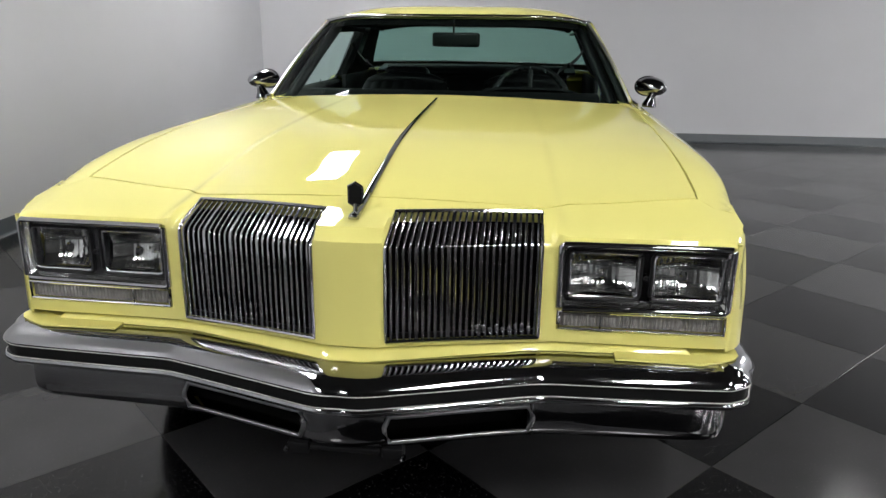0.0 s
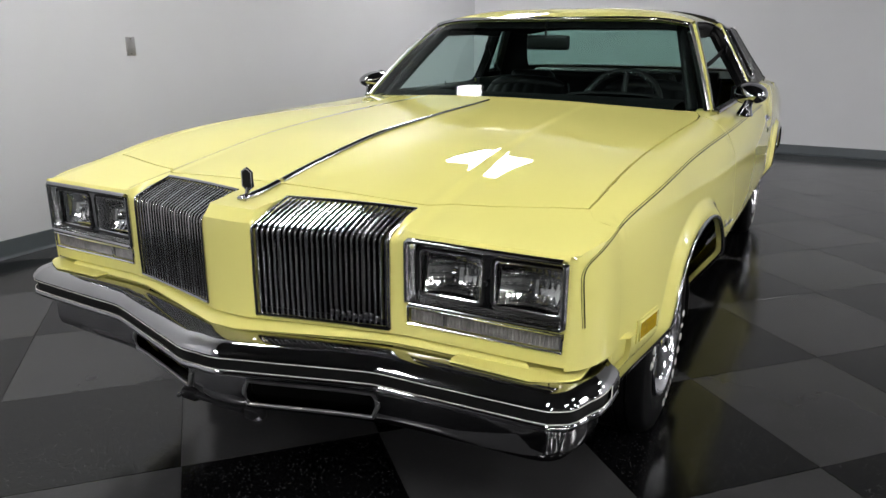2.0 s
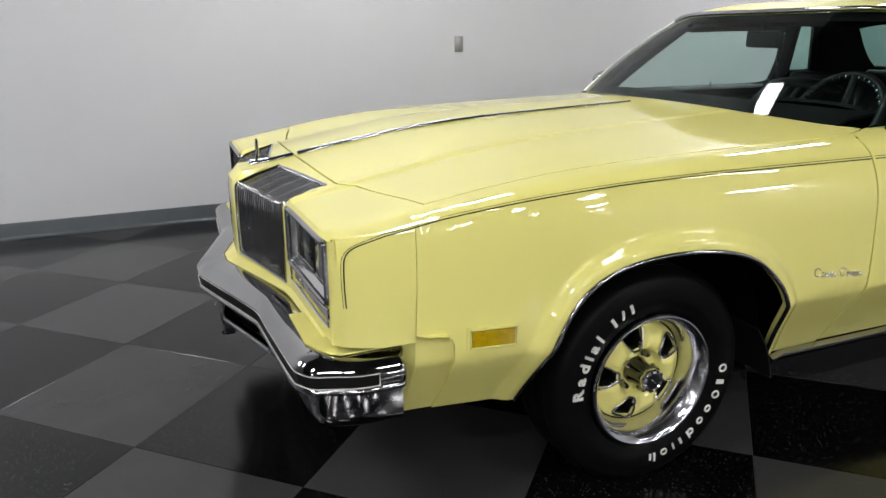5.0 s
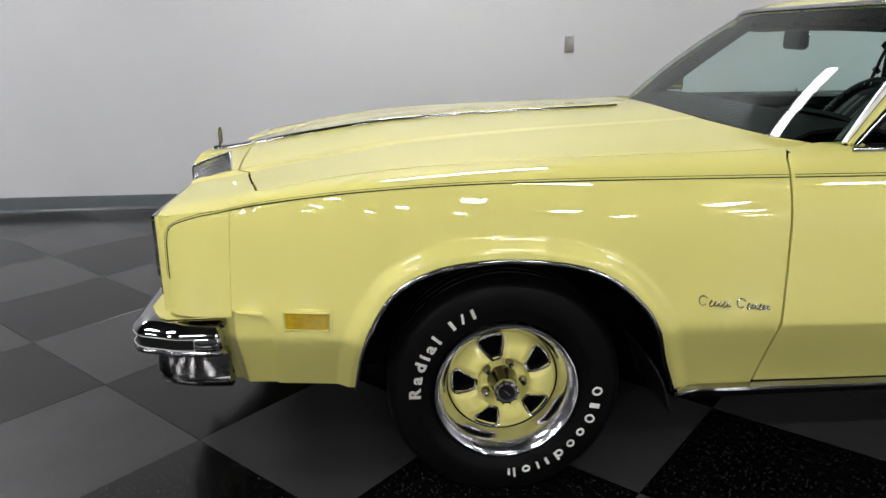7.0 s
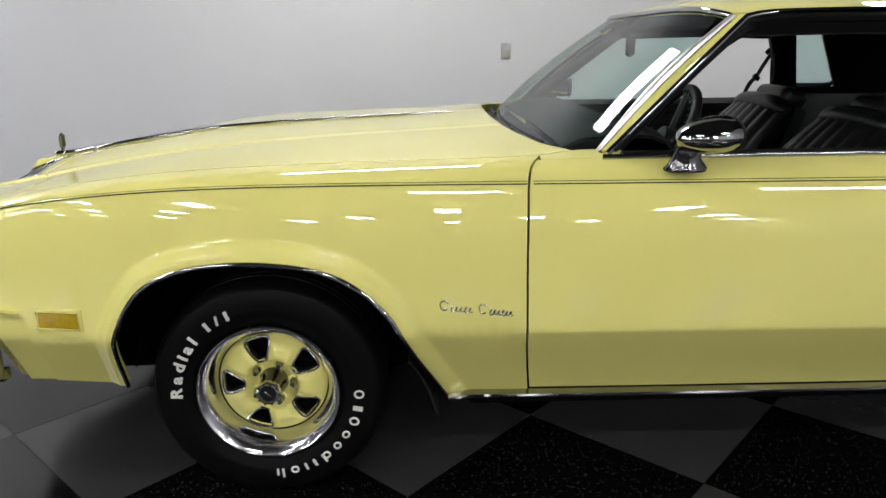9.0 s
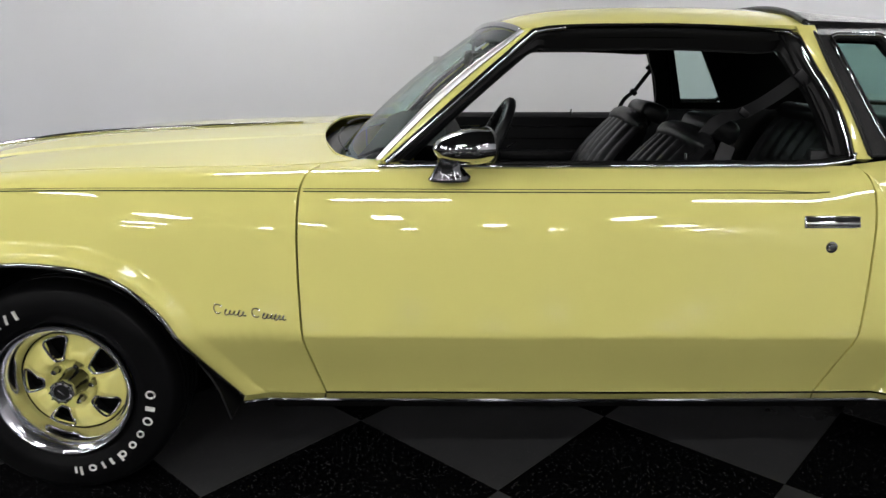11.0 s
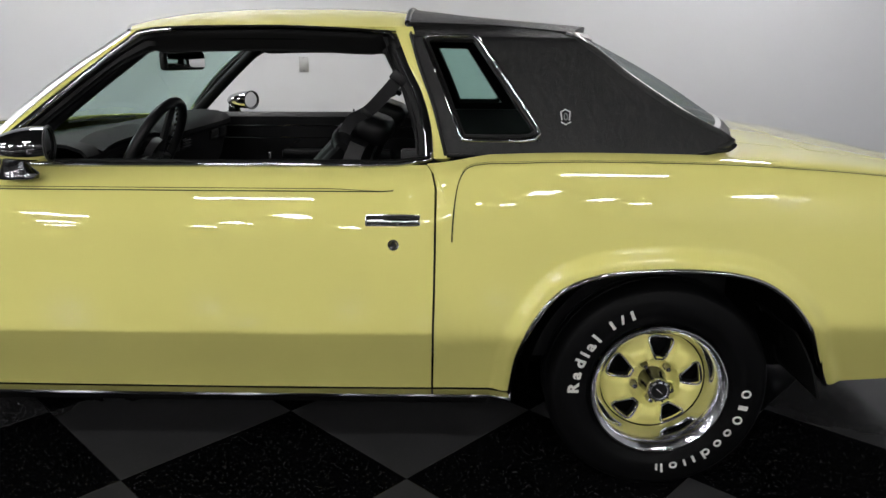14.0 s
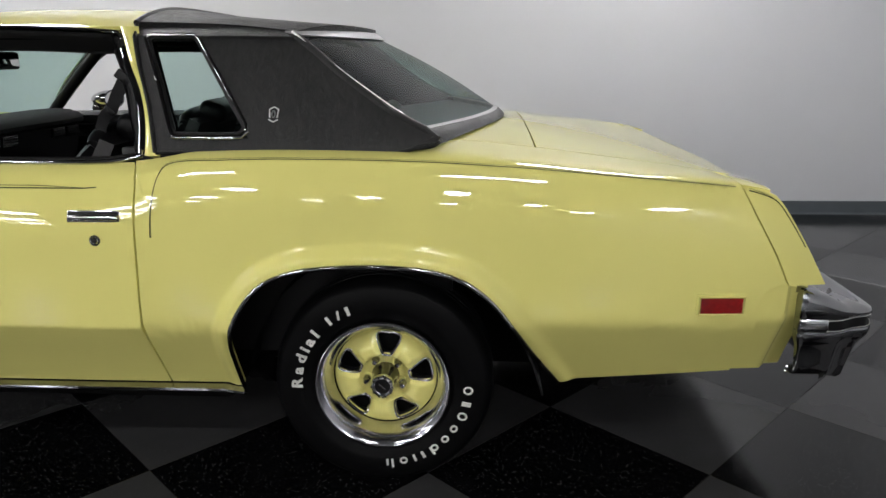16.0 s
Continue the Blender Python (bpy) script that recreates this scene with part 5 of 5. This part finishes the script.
# underside
block("floor_pan", (4.55, 1.16, 0.24), (1.58, 0, 0.36), DARK, car, bevel=0.02)
block("rocker_inner", (1.80, 1.60, 0.10), (1.46, 0, 0.25), DARK, car, bevel=0.02)
block("rear_pan", (0.75, 1.50, 0.22), (3.62, 0, 0.47), DARK, car, bevel=0.04)
block("front_pan", (0.20, 1.55, 0.16), (-0.62, 0, 0.47), DARK, car, bevel=0.03)
block("fuel_tank", (0.75, 1.05, 0.14), (3.6, 0, 0.31), DARK, car, bevel=0.03)

# ---- trim on the flanks ----
def ribbon(name, line, w, mat, side, lift=0.0012, parent=car):
    """A thin line laid on the skin through (x, q) points."""
    P = np.array(line, float)
    t = np.gradient(P, axis=0)
    t /= np.linalg.norm(t, axis=1, keepdims=True)
    n = np.stack([-t[:, 1], t[:, 0]], 1)
    pts = []
    for p, m in zip(P, n):
        row = []
        for s in (-0.5, 0.5):
            x, q = p + m * w * s
            b = np.array(body(x, q, side))
            e = np.array(body(x, q + 0.004, side)) - np.array(body(x, q - 0.004, side))
            nn = np.array((0, -e[2], e[1])) / max(np.hypot(e[1], e[2]), 1e-9)
            nn = nn if nn[1] * side > 0 or nn[2] > 0.8 else -nn
            row.append(b + nn * lift)
        pts.append(row)
    return sheet(name, pts, mat, parent, thick=0, out=(float(P[len(P) // 2, 0]), 0, 0.3))


for side in (-1, 1):
    for dq, w in ((0.0, 0.0028), (0.0056, 0.0012)):
        f_line = [(-0.863 - dq, 0.655), (-0.864 - dq, 0.70), (-0.863 - dq, 0.745), (-0.859 - dq, 0.772), (-0.846 - dq * 0.7, 0.790 + dq * 0.4), (-0.82, 0.803 + dq * 0.9), (-0.77, ZP(-0.77) - 0.008 + dq)]
        f_line = [tuple(p) for p in rounded(f_line, 6)] + [(x, ZP(x) - 0.0035 - 0.0045 * (1 - smooth01((x + 0.77) / 0.15)) + dq) for x in np.linspace(-0.75, 0.700, 60)]
        ribbon("pinstripe", f_line, w, STRIPE, side)
        ribbon("pinstripe", [(x, ZP(x) - 0.0035 + dq * (1 - smooth01((x - 1.9) / 0.2))) for x in np.linspace(0.715, 2.085, 40)], w, STRIPE, side)
        b_line = rounded([(2.240 + dq * 0.5, 0.772), (2.243 + dq * 0.4, 0.83), (2.250 + dq * 0.2, 0.89), (2.262, 0.935 + dq * 0.4), (2.285, 0.962 + dq), (2.33, 0.972 + dq), (2.42, ZP(2.42) + 0.002 + dq)], 6)
        b_line = [tuple(p) for p in b_line] + [(x, ZP(x) + 0.002 + dq) for x in np.linspace(2.47, 3.80, 46)]
        ribbon("pinstripe", b_line, w, STRIPE, side)
        ribbon("pinstripe", [tuple(p) for p in rounded([(3.835, ZP(3.835) - 0.004 + dq), (3.88, 0.884 + dq * 0.6), (3.915, 0.865), (3.95, 0.815), (3.99, 0.75)], 6)], w, STRIPE, side)
    for arch in (ARCH_F, ARCH_R):
        tube("arch_molding", [np.array(body(x, z, side)) + np.array((0, 0.002 * side, 0)) for x, z in arch], 0.0065, CHROME, car, sides=8)
    pts = [[np.array(body(x, q, side)) + np.array((0, (0.020, 0.032, 0.035, 0.030, 0.008)[k] * side, 0)) for k, q in enumerate((0.246, 0.252, 0.259, 0.266, 0.274))] for x in np.linspace(0.50, 2.42, 30)]
    sheet("rocker_molding", pts, CHROME, car, thick=0.008, out=(1.4, 0, 0.3))
    # side markers with raised surrounds
    for x0, x1, z0, z1, mat, lab in ((-0.574, -0.468, 0.531, 0.571, AMBER, "amber side marker lamp"), (3.719, 3.832, 0.572, 0.614, RED, "red side marker lamp")):
        mk = new("side_marker")
        mk.parent = car
        mk["label"] = lab
        sk = 0.004
        q = lambda x, z, d: tuple(np.array(body(x, z, side)) + np.array((0, d * side, 0)))
        for gx, gz, mm, dd, nm in ((0.012, 0.011, YELLOW, 0.003, "surround"), (0.0, 0.0, mat, 0.007, "lens")):
            pts = [[q(x0 - gx + (x1 - x0 + 2 * gx) * a, z0 - gz + (z1 - z0 + 2 * gz) * b, dd) for b in np.linspace(0, 1, 5)] for a in np.linspace(0, 1, 7)]
            sheet(nm, pts, mm, mk, thick=0.008, out=((x0 + x1) / 2, 0, 0.5))
        tube("lens_rim", [q(x, z, 0.0065) for x, z in ((x0 - sk, z0 - sk), (x1 + sk, z0 - sk), (x1 + sk, z1 + sk), (x0 - sk, z1 + sk))], 0.003, YELLOW, mk, sides=6, closed=True)
    # script badge: two words as looping lines of bright metal
    em = new("fender_script")
    em.parent = car
    lay = lambda x, z: np.array(body(x, z - 0.10 * (x - 0.57), side)) + np.array((0, 0.004 * side, 0))
    for x0, x1, n in ((0.490, 0.560, 5), (0.590, 0.664, 6)):
        # a tall curled capital, then a run of low slanted loops
        cap = [(x0 - 0.004 + 0.013 * math.cos(q) * (1 - q / 18), 0.5845 + 0.0125 * math.sin(q)) for q in np.linspace(0.5, 5.6, 15)]
        tube("script_capital", [lay(x, z) for x, z in cap], 0.0019, BRIGHT, em, sides=6)
        low = []
        for k in range(n * 10):
            q, x = k * math.pi / 5, x0 + 0.012 + (x1 - x0 - 0.012) * k / (n * 10)
            h = 0.0062 if (k // 10) % 3 else 0.0088
            low.append((x + 0.0036 * math.cos(q) + 0.45 * h * math.sin(q), 0.5785 + h * math.sin(q)))
        tube("script_stroke", [lay(x, z) for x, z in low], 0.0018, BRIGHT, em, sides=6)
    # door handle, lock
    hd = new("door_handle")
    hd.parent = car
    hy = side * 0.978
    tilt_ = (side * 14, 0, 0)
    block("plate", (0.158, 0.008, 0.046), (2.086, hy - side * 0.006, 0.822), YELLOW, hd, bevel=0.003, rot=tilt_)
    block("escutcheon", (0.150, 0.010, 0.034), (2.086, hy - side * 0.003, 0.826), BRIGHT, hd, bevel=0.004, rot=tilt_)
    block("recess", (0.140, 0.010, 0.026), (2.086, hy - side * 0.0015, 0.8265), BLACK, hd, bevel=0.003, rot=tilt_)
    block("flap", (0.136, 0.014, 0.015), (2.086, hy + side * 0.003, 0.8235), CHROME, hd, bevel=0.004, rot=tilt_)
    block("flap_ridge", (0.132, 0.004, 0.003), (2.086, hy + side * 0.010, 0.8265), MOLDING, hd, bevel=0.001, rot=tilt_)
    lathe("door_lock", [(0, -0.010), (0.009, -0.0095), (0.0105, -0.007), (0.0150, -0.006), (0.0165, 0.002)], CHROME, car, n=24).matrix_local = pose(2.086, side * 0.984, 0.762, 0, 0, 0 if side < 0 else 180)
    # outside mirror
    mr = new("door_mirror")
    mr.parent = car
    mr["label"] = "chrome bullet-shaped door mirror"
    cx, cy, cz = 1.125, side * 0.975, 1.018
    rings = []
    for k in range(15):
        u = k / 14
        r = math.sqrt(max(1 - (1 - u) ** 2.2, 0)) if u < 1 else 1
        r = r * (1 - 0.06 * smooth01((u - 0.7) / 0.3))
        xx = cx - 0.078 + 0.146 * u
        rings.append([(xx, cy + 0.070 * r * math.cos(q), cz - 0.006 * (1 - u) + 0.049 * r * math.sin(q) * (1 if math.sin(q) > 0 else 0.92)) for q in np.linspace(0, 2 * math.pi, 25)])
    turn_ = radians(-side * 18)
    rot_ = lambda p: (cx + (p[0] - cx) * math.cos(turn_) - (p[1] - cy) * math.sin(turn_), cy + (p[0] - cx) * math.sin(turn_) + (p[1] - cy) * math.cos(turn_), p[2])
    circ = np.linspace(0, 2 * math.pi, 25)[:-1]
    sheet("housing", [[rot_(p) for p in r_] for r_ in rings], CHROME, mr, thick=0.004, out=(cx, cy, cz), angle=60)
    from_lists("glass", [rot_((cx + 0.062, cy + 0.064 * math.cos(q), cz + 0.044 * math.sin(q))) for q in circ], [list(range(24))], MIRROR, mr, smooth=False)
    tube("glass_rim", [rot_((cx + 0.066, cy + 0.0655 * math.cos(q), cz + 0.0455 * math.sin(q))) for q in circ], 0.0035, BLACK, mr, sides=6, closed=True, up=(1, 0, 0))
    tube("stalk", [(1.093, side * 0.955, 0.928), (1.093, side * 0.955, 0.936), (1.092, side * 0.957, 0.945), (1.091, side * 0.960, 0.962), (1.091, side * 0.965, 0.982), (1.093, side * 0.968, 0.995)], [0.053, 0.055, 0.047, 0.036, 0.029, 0.030], DARKCHROME, mr, sides=24, flat=0.62, up=(1, 0, 0))

# ---- cabin ----
for side in (-1, 1):
    inner = [[(x, side * (0.83 - 0.0 * x), z) for z in (0.40, 0.62, 0.80, 0.92, 0.945)] for x in np.linspace(0.95, 2.19, 9)]
    trim = sheet("door_trim", inner, SEATVINYL, car, "black vinyl inner door panel", thick=0.02, out=(1.5, side * 1.2, 0.6))
    sheet("door_cap", [[(x, side * (0.826 + 0.036 * k / 3), 0.944 + 0.022 * math.sin(k * math.pi / 5)) for k in range(4)] for x in np.linspace(0.96, 2.17, 12)], BLACK, trim, thick=0.006, out=(1.5, side * 0.84, 0.8))
    tube("trim_line", [(x, side * 0.822, 0.90) for x in np.linspace(0.9, 2.1, 6)], 0.005, BRIGHT, trim, sides=6)
    tube("trim_line", [(x, side * 0.822, 0.84) for x in np.linspace(0.9, 2.1, 6)], 0.003, BRIGHT, trim, sides=6)
    block("armrest", (0.55, 0.07, 0.05), (1.65, side * 0.80, 0.76), SEATVINYL, trim, bevel=0.015)
    tube("window_crank", [(1.42, side * 0.82, 0.80), (1.42, side * 0.79, 0.80), (1.46, side * 0.785, 0.83)], 0.006, CHROME, trim, sides=6)
    tube("lock_knob", [(1.735, side * 0.842, 0.952), (1.735, side * 0.842, 0.985)], 0.004, CHROME, car, sides=8)
    # inner lining of the rear side, open round the small window
    cols = []
    for k in range(28):
        cols.append([(sail_row(z)[k], side * (sail_y(min(z, 1.31)) - 0.035 - 0.05 * smooth01((z - 1.29) / 0.06)), min(z, 1.30)) for z in zs])
    sheet("sail_lining", cols, HEADLINER, car, "black cabin lining", thick=0.0, keep=keep)
    block("quarter_trim", (0.95, 0.03, 0.62), (2.57, side * 0.79, 0.68), SEATVINYL, car, bevel=0.005)
    # inner pillar covers and roof rail
    sheet("pillar_cover", [[np.array((x, side * (sail_y(z) - 0.03), z)) for x in (xa, xa + 0.09)] for xa, z in ((2.155, 0.97), (2.09, 1.16), (2.03, 1.31))], BLACK, car, thick=0.01)
    tube("pillar_cover", [np.array((0.955 + 0.388 * k / 6, side * (0.775 - 0.145 * k / 6), 0.950 + 0.335 * k / 6)) + np.array((0.0, 0, 0.008)) * math.sin(math.pi * k / 6) - np.array((0.012, side * 0.010, 0.006)) for k in range(7)], 0.026, BLACK, car, sides=8)
    tube("roof_rail", [(x, side * 0.622, ROOF_E(x) - 0.022) for x in np.linspace(1.36, 2.5, 12)], 0.024, HEADLINER, car, sides=8)
    # shoulder belt
    strap = rounded([(2.085, side * 0.712, 1.182), (2.03, side * 0.67, 1.125), (1.983, side * 0.62, 1.082), (1.925, side * 0.56, 1.050), (1.885, side * 0.53, 0.985), (1.855, side * 0.52, 0.915), (1.82, side * 0.50, 0.82)], 4)
    sw_ = 0.019 if side < 0 else 0.009
    sheet("shoulder_belt", [[(x + 0.75 * sw_ * s, y, z - 0.66 * sw_ * s) for s in (-1, 1)] for x, y, z in strap], BELT, car, "black shoulder belt", thick=0.002)
    block("belt_guide", (0.035, 0.02, 0.022), (1.978, side * 0.612, 1.078), BLACK, car, bevel=0.005, rot=(0, 40, 0))
    block("belt_anchor", (0.05, 0.015, 0.03), (2.085, side * 0.722, 1.182), BLACK, car, bevel=0.005, rot=(0, 40, 0))
    # front seat: cushion, ribbed back and head restraint
    st = new("front_seat")
    st.parent = car
    st["label"] = "black ribbed vinyl front seat with headrest"
    block("cushion", (0.52, 0.62, 0.20), (1.52, side * 0.36, 0.56), SEATVINYL, st, bevel=0.06, segs=4)
    bk = [[(1.70 + 0.20 * t - 0.055 * math.sin(math.pi * t) - 0.05 * (1 - (abs(v)) ** 4) * (1 - t * 0.35) - 0.010 * abs(math.sin(v * 7.5 * math.pi / 2)), side * 0.36 + 0.29 * v * (1 - 0.16 * t ** 3), 0.60 + 0.37 * t + (0.03 * (1 - v * v)) * t) for t in np.linspace(0, 1, 15)] for v in np.linspace(-1, 1, 61)]
    sheet("seat_back", bk, SEATVINYL, st, thick=0.07, out=(2.2, side * 0.36, 0.75), angle=80)
    sheet("back_shell", [[(1.80 + 0.17 * t, side * 0.36 + 0.285 * v * (1 - 0.16 * t ** 3), 0.58 + 0.39 * t) for t in np.linspace(0, 1, 9)] for v in np.linspace(-1, 1, 13)], SEATVINYL, st, thick=0.05, out=(1.5, side * 0.36, 0.8))
    tube("top_roll", [(1.895 - 0.01 * (1 - v * v), side * 0.36 + 0.23 * v, 0.965 + 0.022 * (1 - v * v)) for v in np.linspace(-1, 1, 15)], [0.02, 0.032, 0.04] + [0.042] * 9 + [0.04, 0.032, 0.02], SEATVINYL, st, sides=12)
    block("headrest", (0.12, 0.27, 0.085), (1.975, side * 0.36, 1.008), SEATVINYL, st, bevel=0.036, rot=(0, 20, 0), segs=5)
    tube("headrest_post", [(1.93, side * 0.36, 0.96), (1.965, side * 0.36, 1.01)], 0.008, CHROME, st)

block("rear_cushion", (0.5, 1.30, 0.18), (2.35, 0, 0.58), SEATVINYL, car, bevel=0.05, segs=3)
bk = [[(2.52 + 0.18 * t - 0.03 * math.sin(math.pi * t) - 0.008 * abs(math.sin(v * 13 * math.pi / 2)), 0.64 * v, 0.60 + 0.40 * t) for t in np.linspace(0, 1, 11)] for v in np.linspace(-1, 1, 101)]
sheet("rear_seat_back", bk, SEATVINYL, car, "black ribbed vinyl rear seat back", thick=0.08, out=(3.2, 0, 0.75), angle=80)
tube("rear_seat_roll", [(2.71, y, 0.995) for y in np.linspace(-0.62, 0.62, 9)], 0.045, SEATVINYL, car, sides=12)
sheet("parcel_shelf", [[(2.70 + (3.165 - 0.20 * (abs(y) / 0.7) ** 1.7 - 2.70) * k / 6, y, 1.0 + 0.034 * k / 6) for y in np.linspace(-0.70, 0.70, 15)] for k in range(7)], BLACK, car, "black rear parcel shelf", thick=0.015, out=(2.9, 0, 0.8))
block("cabin_floor", (2.1, 1.60, 0.03), (1.75, 0, 0.45), BLACK, car, bevel=0.004)
block("firewall", (0.03, 1.44, 0.50), (0.83, 0, 0.68), BLACK, car, bevel=0.004)
# dashboard
prof = [(0.84, 0.955), (0.90, 0.980), (1.02, 0.990), (1.10, 0.984), (1.145, 0.968), (1.160, 0.948), (1.158, 0.93), (1.130, 0.915), (1.125, 0.86), (1.105, 0.78), (1.06, 0.70)]
dash = sheet("dashboard", [[(x - 0.012 * (abs(y) / 0.78) ** 2, y, z) for x, z in prof] for y in np.linspace(-0.70, 0.70, 21)], DASH, car, "black padded dashboard", thick=0.01, out=(0.95, 0, 0.7))
for y in (-0.62, -0.18, 0.02, 0.14, 0.50, 0.62):
    block("vent", (0.012, 0.10, 0.045), (1.130, y, 0.89), GRILLEMETAL if y in (0.14, 0.56) else BLACK, dash, bevel=0.003, rot=(0, 8, 0))
    for dz in (-0.012, 0.0, 0.012):
        block("vent_slat", (0.006, 0.09, 0.003), (1.138, y, 0.89 + dz), BLACK, dash, bevel=0)
hood_ = [[(1.09 + 0.07 * t, -0.38 + 0.24 * v, 0.985 + 0.022 * (1 - v ** 4) - 0.03 * t) for t in (0, 0.5, 1)] for v in np.linspace(-1, 1, 13)]
sheet("cluster_hood", hood_, DASH, dash, thick=0.012, out=(1.1, -0.38, 0.8))
# steering wheel
sw = new("steering_wheel")
sw.parent = car
sw["label"] = "black laced steering wheel"
sw.matrix_local = pose(1.215, -0.385, 0.925, 0, -62, 0)
tube("rim", [(0.188 * math.cos(a), 0.188 * math.sin(a), 0) for a in np.linspace(0, 2 * math.pi, 49)[:-1]], 0.0165, BLACK, sw, sides=10, closed=True)
for a in np.linspace(0, 2 * math.pi, 41)[:-1]:
    block("lacing", (0.012, 0.006, 0.006), (0.176 * math.cos(a), 0.176 * math.sin(a), 0.0135), DARKCHROME, sw, bevel=0.001, rot=(0, 0, math.degrees(a)))
for a in (0.25, math.pi - 0.25, -math.pi / 2):
    tube("spoke", [(0.02 * math.cos(a + 1.57), 0.02 * math.sin(a + 1.57), -0.02), (0.18 * math.cos(a + 1.57), 0.18 * math.sin(a + 1.57), 0)], 0.013, BLACK, sw, sides=6)
lathe("horn_pad", [(0, 0.015), (0.05, 0.01), (0.06, -0.02)], BLACK, sw, n=24).matrix_local = pose(0, 0, 0, 90, 0, 0)
tube("column", [(1.20, -0.385, 0.89), (1.02, -0.385, 0.81)], 0.032, BLACK, car, sides=12)
tube("shift_lever", [(1.15, -0.36, 0.875), (1.19, -0.24, 0.94), (1.195, -0.20, 0.955)], 0.006, CHROME, car, sides=6)
# inside mirror
im = new("inside_mirror")
im.parent = car
block("shell", (0.030, 0.250, 0.070), (1.205, -0.01, 1.222), BLACK, im, bevel=0.014, segs=4, rot=(0, 0, -16))
block("mirror_glass", (0.003, 0.226, 0.052), (1.2212, -0.0145, 1.222), MIRROR, im, bevel=0.001, rot=(0, 0, -16))
tube("mirror_stem", [(1.20, 0, 1.235), (1.195, 0, 1.30), (1.24, 0, 1.335)], 0.006, BLACK, im, sides=6)
for side in (-1, 1):
    block("sun_visor", (0.02, 0.42, 0.12), (1.335, side * 0.31, 1.318), HEADLINER, car, bevel=0.006, rot=(0, 74, 0))

# ---- floor tiles ----
floor = tagged(block("floor", (X_REAR - X_FRONT + 0.4, Y_BACK - Y_NEAR + 0.4, 0.1), ((X_REAR + X_FRONT) / 2, (Y_BACK + Y_NEAR) / 2, -0.0545), GROUT, bevel=0),
               "glossy black and grey checkered tile floor", "floor", kind="structure")
GX, GY, GA, GH = 0.3785, -0.9539, 0.0341, 0.43283
s = GH / math.sqrt(2) * 1.0 - 0.0008
TV = [(sx * (s - o), sy * (s - o), z) for o, z in ((0.0, -0.004), (0.0, -0.0006), (0.0008, 0.0)) for sx, sy in ((-1, -1), (1, -1), (1, 1), (-1, 1))]
TF = [[8, 9, 10, 11]] + [[a * 4 + k, a * 4 + (k + 1) % 4, a * 4 + 4 + (k + 1) % 4, a * 4 + 4 + k] for a in (0, 1) for k in range(4)]
meshes = []
for nm, mat in (("dark_tile", TILE_DARK), ("light_tile", TILE_LIGHT)):
    me = bpy.data.meshes.new(nm)
    me.from_pydata(TV, [], TF)
    me.materials.append(mat)
    meshes.append(me)
spots, UNTURN = [], ROOM.inverted()
for a in range(-42, 30):
    for b in range(-46, 18):
        if (a + b) % 2:
            x = GX + GH * (a * math.cos(GA) - b * math.sin(GA))
            y = GY + GH * (a * math.sin(GA) + b * math.cos(GA))
            rx, ry, _ = UNTURN @ Vector((x, y, 0))
            if X_FRONT - 0.3 < rx < X_REAR + 0.35 and Y_NEAR - 0.3 < ry < Y_BACK + 0.35:
                spots.append((math.hypot(x - 1.2, (y - 0.2) * 1.0), x, y, 0 if a % 2 else 1))
spots.sort()
far = [[], []]
for k, (_, x, y, kind) in enumerate(spots):
    if k < 300:
        ob = new("tile", meshes[kind])
        ob.matrix_world = pose(x, y, 0, 0, 0, 45 + math.degrees(GA))
        ob.parent = floor
        ob.matrix_parent_inverse = Matrix()
    else:
        far[kind].append((x, y))
for kind, mat in ((0, TILE_DARK), (1, TILE_LIGHT)):
    vs, fs = [], []
    for x, y in far[kind]:
        m = pose(x, y, 0, 0, 0, 45 + math.degrees(GA))
        n0 = len(vs)
        vs += [m @ Vector(v) for v in TV]
        fs += [[n0 + q for q in f] for f in TF]
    ob = from_lists("far_tiles", vs, fs, mat, floor, smooth=False)
    ob["kind"] = "stuff"
